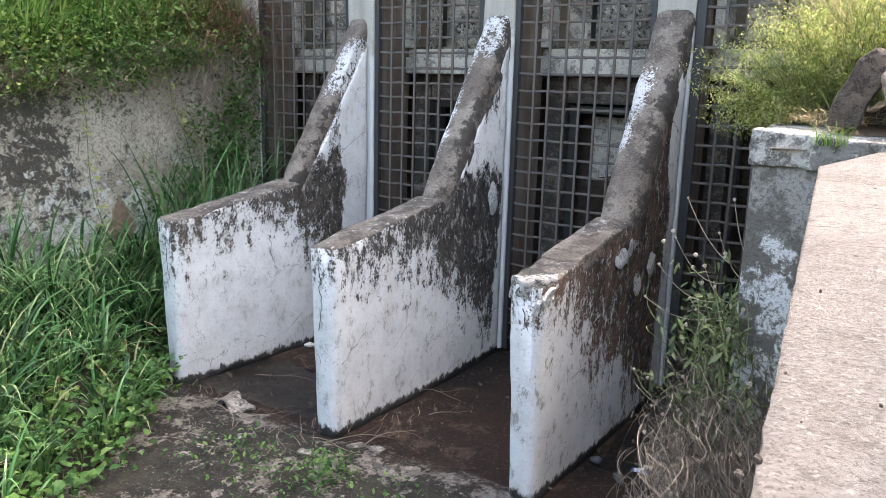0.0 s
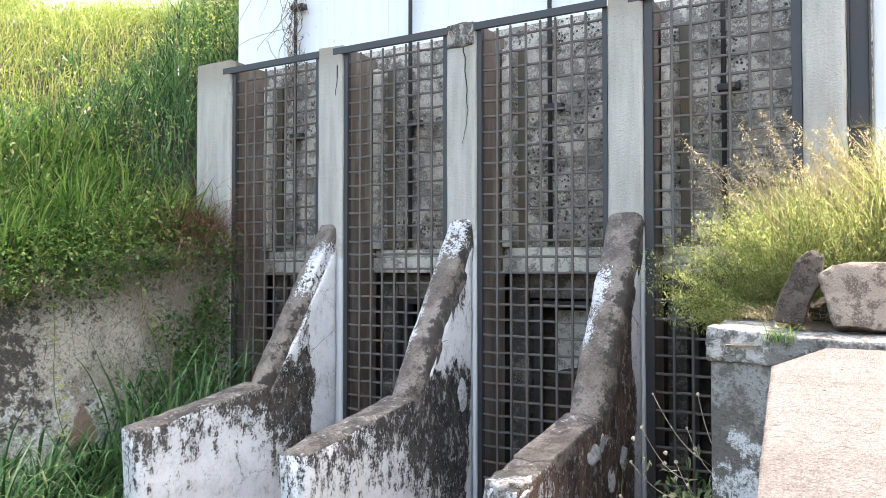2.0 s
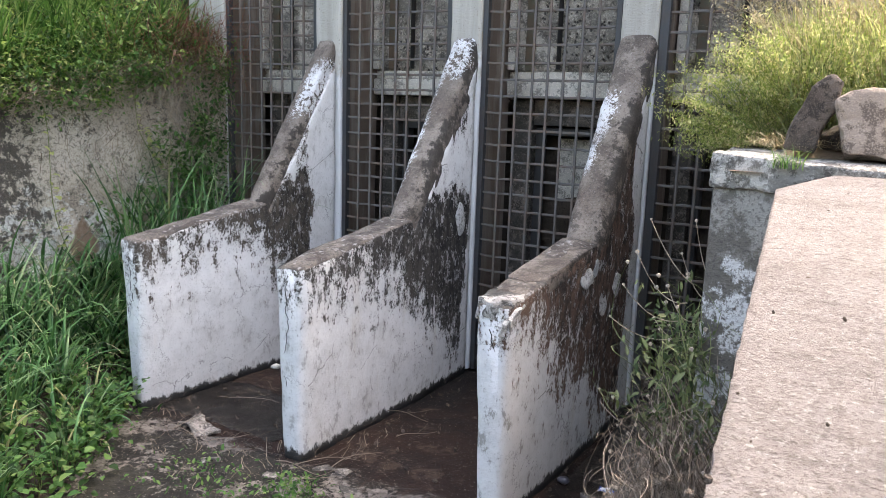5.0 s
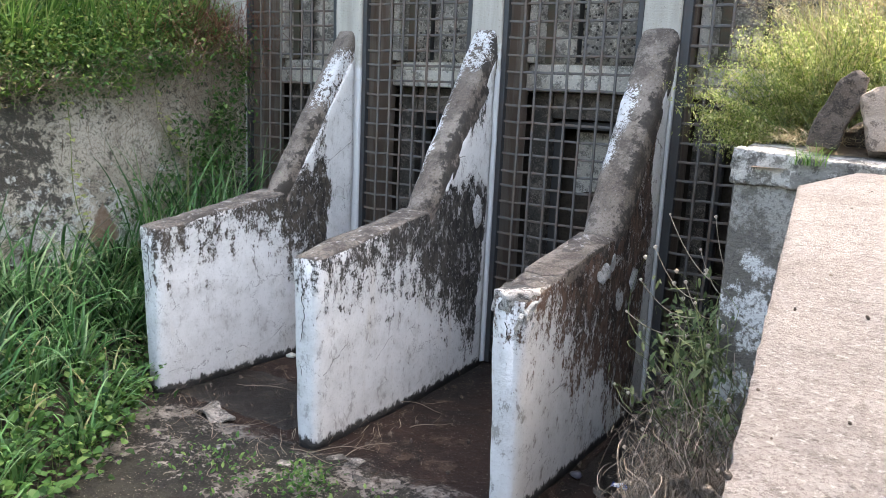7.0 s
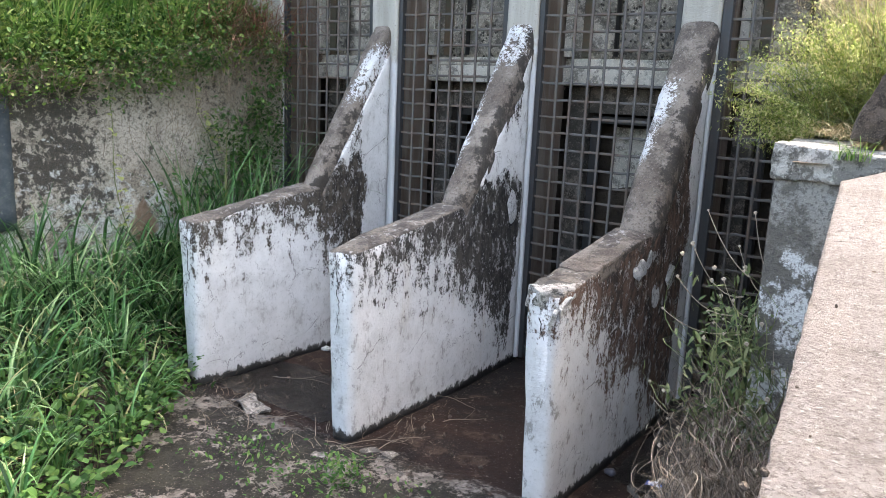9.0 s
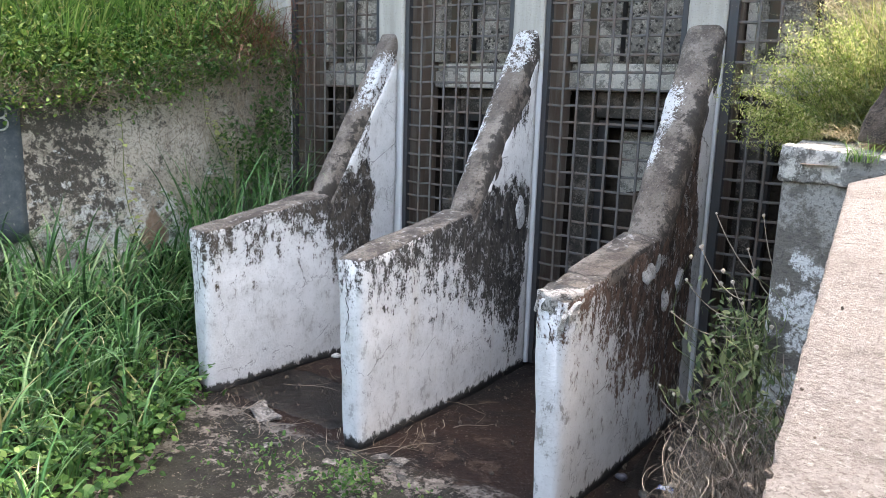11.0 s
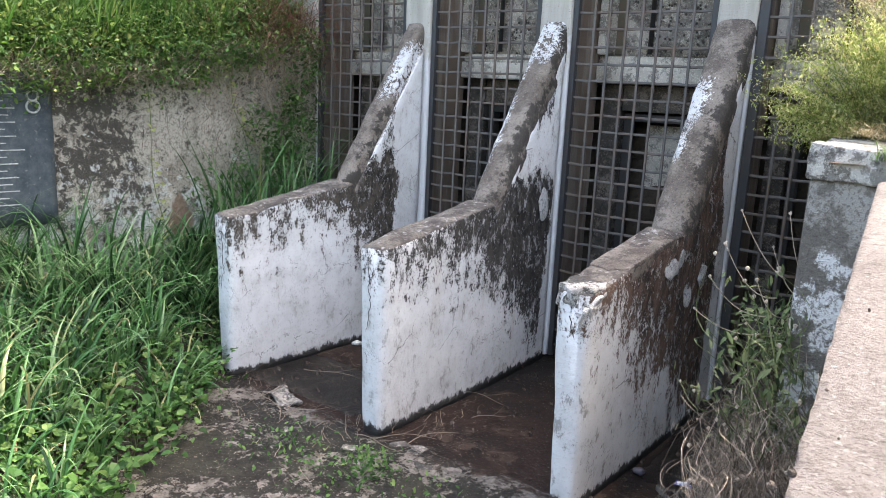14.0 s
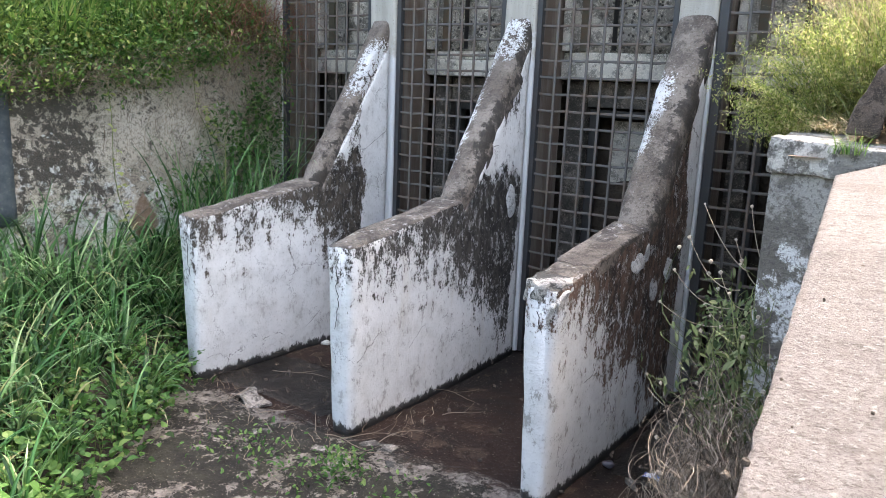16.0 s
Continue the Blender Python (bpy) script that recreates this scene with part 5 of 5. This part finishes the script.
    me = blades("edge_tuft", root, rng.uniform(0.05, 0.17, n), rng.uniform(0.003, 0.007, n), rng.uniform(-3, 3, n), rng.uniform(0.3, 1.4, n), BANKGRASS, 4)
    tagged(part("edge_tuft", me, None), "small yellow-green tuft growing on the coping's edge", "grass tuft", kind="stuff")
    # the dry shrub that climbs the wing wall from the bed
    b = thing("dry_shrub", "leggy dry shrub with pale flower heads beside the wing wall", "shrub", (2.52, -1.85, FLOOR), kind="stuff")
    n = 2800
    root = np.stack([rng.uniform(-0.10, 0.42, n), rng.uniform(-0.75, 0.35, n), rng.uniform(0.0, 0.95, n) * rng.uniform(0.35, 1, n)], 1)
    root[:, 0] = np.where(root[:, 1] > 0.0, np.minimum(root[:, 0], rng.uniform(-0.14, -0.01, n)), root[:, 0])
    tip = root + np.stack([rng.normal(-0.12, 0.11, n), rng.normal(0.0, 0.17, n), rng.normal(0.0, 0.13, n)], 1)
    tip[:, 0] = np.where(tip[:, 1] > 0.05, np.minimum(tip[:, 0], 0.0), np.minimum(tip[:, 0], 0.38))
    part("stem_tangle", stems("stem_tangle", root, np.maximum(tip, (-9, -9, 0.03)), np.full(n, 0.10), rng.uniform(0.0018, 0.0034, n), SHRUBTWIG, 12), None, b)
    n2 = 700
    root3 = np.stack([rng.uniform(-0.05, 0.42, n2), rng.uniform(-0.75, -0.05, n2), rng.uniform(0.0, 0.75, n2)], 1)
    tip3 = root3 + rng.normal(0, 1, (n2, 3)) * (0.10, 0.12, 0.10)
    part("twiglets", stems("twiglets", root3, np.maximum(tip3, (-9, -9, 0.03)), np.full(n2, 0.04), np.full(n2, 0.0017), SHRUBTWIG, 6), None, b)
    m = 85
    root2 = np.stack([rng.uniform(-0.12, 0.12, m), rng.uniform(-0.25, 0.35, m), rng.uniform(0.35, 1.05, m)], 1)
    tip2 = root2 + np.stack([rng.normal(-0.08, 0.20, m), rng.normal(-0.05, 0.20, m), rng.uniform(0.05, 0.65, m)], 1)
    tip2[:, 2] = np.minimum(tip2[:, 2], 1.86)
    part("green_growth", stems("green_growth", root2, tip2, np.full(m, 0.13), np.full(m, 0.0036), GREENSTEM, 8), None, b)
    k = 900
    i = rng.integers(0, m, k)
    t = rng.uniform(0.15, 0.95, k)[:, None]
    part("leaves", leaves("leaves", root2[i] * (1 - t) + tip2[i] * t + rng.normal(0, 0.035, (k, 3)), rng.uniform(0.016, 0.036, k), SAGE, 0.9, 2.3), None, b)
    ends = []
    for k in range(12):
        a = Vector((-0.14 + 0.02 * k, 0.1 + 0.03 * k, 1.15 + 0.1 * (k % 4)))
        end = a + Vector((-0.36 + 0.035 * k, -0.05, 0.08 + 0.09 * (k % 4)))
        dip = Vector((0, 0, -0.05 - 0.02 * (k % 3)))
        part("flower_stalk", tube([a.lerp(end, u) + dip * (4 * u * (1 - u)) for u in np.linspace(0, 1, 10)], 0.0034, 5, 0.7), FLOWER, b)
        ends.append(end)
    heads = np.concatenate([np.array(ends), tip2[:34], tip[tip[:, 0] < -0.05][:44]])
    head = bpy.data.meshes.new("flower_head")
    bm = bmesh.new()
    bmesh.ops.create_icosphere(bm, subdivisions=2, radius=0.0095)
    rough_up(bm, 0.006, 120, 0, False)
    bm.to_mesh(head)
    bm.free()
    for q in heads:
        o = part("flower_head", head, FLOWER, b)
        o.location, o.scale = q, [rng.uniform(0.6, 1.25)] * 3


def build_litter():
    bm = bmesh.new()
    for _ in range(260):
        x, y = rng.uniform(-1.3, 2.4), rng.uniform(-4.2, -0.2)
        s = rng.uniform(0.006, 0.022)
        bmesh.ops.create_icosphere(bm, subdivisions=1, radius=s, matrix=pose(x, y, FLOOR - 0.015 + s * 0.4, *rng.uniform(0, 90, 3)) @ Matrix.Diagonal((1, rng.uniform(0.5, 1), 0.5, 1)))
    tagged(part("pebbles", bm, ROCK_A), "small stones and crumbs scattered on the bed", "pebbles", kind="stuff")
    bm = bmesh.new()
    for _ in range(70):
        x, y = rng.uniform(3.15, 4.3), rng.uniform(-5.6, -2.2)
        s = rng.uniform(0.002, 0.007)
        bmesh.ops.create_icosphere(bm, subdivisions=1, radius=s, matrix=pose(x, y, ledge_z(y) + s * 0.3, *rng.uniform(0, 90, 3)) @ Matrix.Diagonal((1, 0.8, 0.5, 1)))
    tagged(part("ledge_crumbs", bm, ROCK_A), "small stones and crumbs lying on the ledge", "pebbles", kind="stuff")
    for i, (x, y, a, ln) in enumerate(((0.30, -1.25, 5, 0.4), (0.55, -1.5, 55, 0.3), (-1.0, -2.2, 110, 0.4), (-0.75, -2.45, 150, 0.45), (-0.9, -1.7, 15, 0.5), (0.28, -2.2, 40, 0.45), (0.42, -2.05, 70, 0.4), (0.2, -2.38, 5, 0.4), (-0.5, -2.3, 60, 0.3), (0.35, -2.45, 25, 0.3))):
        e = thing("twig", "thin dry forked twig lying on the bed", "twig", (x, y, FLOOR + 0.005), "twigs on the bed")
        pts = [(ln * (t - 0.5), 0.03 * math.sin(5 * t + i), 0.01 + 0.015 * math.sin(3 * t)) for t in np.linspace(0, 1, 7)]
        o = part("stem", tube(pts, 0.0036, 5, 0.4), SHRUBTWIG, e)
        o2 = part("fork", tube([pts[3], (pts[3][0] + 0.08, pts[3][1] + 0.06, 0.03), (pts[3][0] + 0.15, pts[3][1] + 0.13, 0.04)], 0.0024, 4, 0.4), SHRUBTWIG, e)
        o.rotation_euler.z = o2.rotation_euler.z = radians(a)
    n = 260
    x, y = rng.uniform(-1.75, 0.5, n), rng.uniform(-3.0, -1.3, n)
    root = np.stack([x, y, np.full(n, FLOOR + 0.01)], 1)
    tip = root + rng.normal(0, 1, (n, 3)) * (0.14, 0.14, 0.0) + np.array((0, 0, 0.02))
    tagged(part("dead_grass_litter", stems("dead_grass_litter", root, tip, np.full(n, 0.02), np.full(n, 0.0025), TWIG), None), "dead grass stalks strewn on the bed", "litter", kind="stuff")
    bm = box(-0.045, 0.045, -0.035, 0.035, 0, 0.025, 0.006)
    s = part("stone_chip", rough_up(bm, 0.012, 12, 2), PALE)
    s.location = (-1.34, -0.92, FLOOR - 0.03)
    tagged(s, "pale chip of plaster lying in the bay", "stone")
    k = Mat("blue_plastic", 0.35)
    k.done(k.mix(k.step(k.noise(k.pos(), 30, 2), 0.45, 0.55), (0.05, 0.09, 0.32), (0.6, 0.62, 0.66)))
    bm = bmesh.new()
    bmesh.ops.create_grid(bm, x_segments=8, y_segments=6, size=0.5)
    for v in bm.verts:
        v.co.x, v.co.y = v.co.x * 0.11, v.co.y * 0.06
        v.co.z = 0.02 + 0.02 * noise.noise(v.co * 40)
    bmesh.ops.solidify(bm, geom=bm.faces[:], thickness=0.002)
    w = part("wrapper", bm, k.m)
    w.location = (1.98, -1.46, FLOOR - 0.035)
    tagged(w, "crumpled blue and white plastic wrapper on the wet bed", "litter")
    k = Mat("dark_plastic", 0.4)
    k.done(k.mix(k.noise(k.pos(), 40, 2), (0.03, 0.03, 0.05), (0.1, 0.1, 0.12)))
    bm = bmesh.new()
    bmesh.ops.create_icosphere(bm, subdivisions=2, radius=0.035, matrix=Matrix.Diagonal((1.2, 0.9, 0.7, 1)))
    w = part("crumpled_bag", rough_up(bm, 0.012, 30), k.m)
    w.location = (1.69, -1.49, FLOOR - 0.015)
    tagged(w, "small crumpled dark plastic bag on the bed", "litter")
    # slab edges lying loose in front of the bays
    for i, (x, y, a, b, r) in enumerate(((0.38, -2.27, 0.24, 0.09, 12), (0.62, -2.42, 0.12, 0.08, 40), (1.22, -2.25, 0.12, 0.06, -10), (-0.86, -2.27, 0.36, 0.17, -20), (1.92, -1.66, 0.13, 0.03, -30), (0.1, -2.55, 0.1, 0.06, 15), (-0.4, -2.6, 0.14, 0.08, 50))):
        s = part("slab_piece", rough_up(box(-a / 2, a / 2, -b / 2, b / 2, -0.01, 0.014, 0.004), 0.035, 9, 3, True, i * 3.3), BLOCK)
        s.matrix_world = pose(x, y, FLOOR - 0.008, 0, 0, r)
        tagged(s, "broken grey concrete slab piece on the bed", "concrete piece", "slab pieces")


def build_distance():
    # a tree on the crest, a lamp post and a mast
    tr = thing("crest_tree", "dark green tree standing on the hill's crest", "tree", (-22.9, 7.5, hill(-22.9, 7.5)))
    part("trunk", tube([(0, 0, -0.3), (0.1, 0, 1.5), (0.0, 0.2, 3.2), (0.3, 0.1, 5.0)], 0.24, 8, 0.4), BARK, tr)
    for a in range(6):
        w = a * 1.05
        part("limb", tube([(0, 0.1, 2.6 + 0.25 * a), (1.0 * math.cos(w), 1.0 * math.sin(w), 3.6 + 0.2 * a), (1.9 * math.cos(w), 1.9 * math.sin(w), 4.2 + 0.25 * a)], 0.09, 6, 0.4), BARK, tr)
    k = 16000
    c = rng.normal(0, 1, (34, 3)) * (1.25, 1.25, 0.8) + np.array((0, 0, 4.4))
    p = c[rng.integers(0, 34, k)] + rng.normal(0, 0.3, (k, 3))
    part("crown", leaves("crown", p, rng.uniform(0.05, 0.10, k), TREELEAF), None, tr)
    q = thing("utility_pole", "grey utility pole on the crest", "pole", (-21.4, 8.06, hill(-21.4, 8.06) - 0.3))
    part("shaft", tube([(0, 0, 0), (0, 0, 4), (0, 0, 9)], 0.13, 10, 0.7), BEAM, q)
    q = thing("street_lamp", "thin street lamp far behind the hill", "street lamp", (-26.9, 16.5, hill(-26.9, 16.5) - 0.3))
    part("mast", tube([(0, 0, 0), (0, 0, 4), (0, 0, 7.6)], 0.07, 8, 0.6), FRAME, q)
    part("arm", tube([(0, 0, 7.5), (-0.3, -0.1, 7.8), (-0.7, -0.25, 7.85)], 0.04, 6), FRAME, q)
    part("head", box(-1.0, -0.65, -0.38, -0.22, 7.79, 7.88, 0.03), FRAME, q)
    # bushes on the far bank at the other side
    n = 9000
    x, y = rng.uniform(3.6, 11, n), rng.uniform(0.6, 9, n)
    z = np.array([bank(a, c) for a, c in zip(x, y)])
    me = blades("far_bank_grass", np.stack([x, y, z], 1), rng.uniform(0.3, 0.9, n), rng.uniform(0.012, 0.025, n), rng.uniform(-3, 3, n), rng.uniform(0.2, 0.9, n), HILLGRASS, 2)
    tagged(part("far_bank_grass", me, None), "dry yellow-green grass on the far bank", "grass", kind="stuff")


build_ground()
build_floor()
build_side_wall()
build_intake_wall()
build_building()
for i, p in enumerate(PILLARS):
    build_pillar(i, *p)
for i, p in enumerate(PIERS):
    build_pier(i, *p)
build_right_side()
build_rock([(-0.10, 0.0), (0.05, -0.01), (0.085, 0.10), (0.15, 0.24), (0.165, 0.37), (0.10, 0.41), (0.01, 0.33), (-0.055, 0.18)], 0.20, (2.90, -1.62, 2.11), (0, 0, 8), ROCK_A, "dark brown upright rock leaning on the coping", 1.0)
build_rock([(-0.14, 0.0), (0.22, -0.02), (0.30, 0.13), (0.26, 0.29), (0.10, 0.35), (-0.13, 0.33), (-0.21, 0.27), (-0.18, 0.14)], 0.24, (3.225, -1.66, 2.09), (-8, 0, 6), ROCK_B, "large flat-faced tan rock standing on the coping", 5.0)
build_rock([(-0.08, 0.0), (0.08, 0.0), (0.09, 0.08), (0.0, 0.13), (-0.09, 0.08)], 0.14, (3.06, -1.50, 2.12), (5, 0, 40), ROCK_A, "small brown rock lying behind the tan rock", 9.0)
for x, v in ((-2.45, True), (-0.90, False), (0.64, False), (2.18, False)):
    build_pipe(x, v)
build_end_channel()
build_gauge()
build_mound()
build_channel_grass()
build_wall_creeper()
build_hill_grass()
build_right_plants()
build_litter()
build_distance()
for i, (a, b) in enumerate(BAYS):
    build_rack(i, a, b)
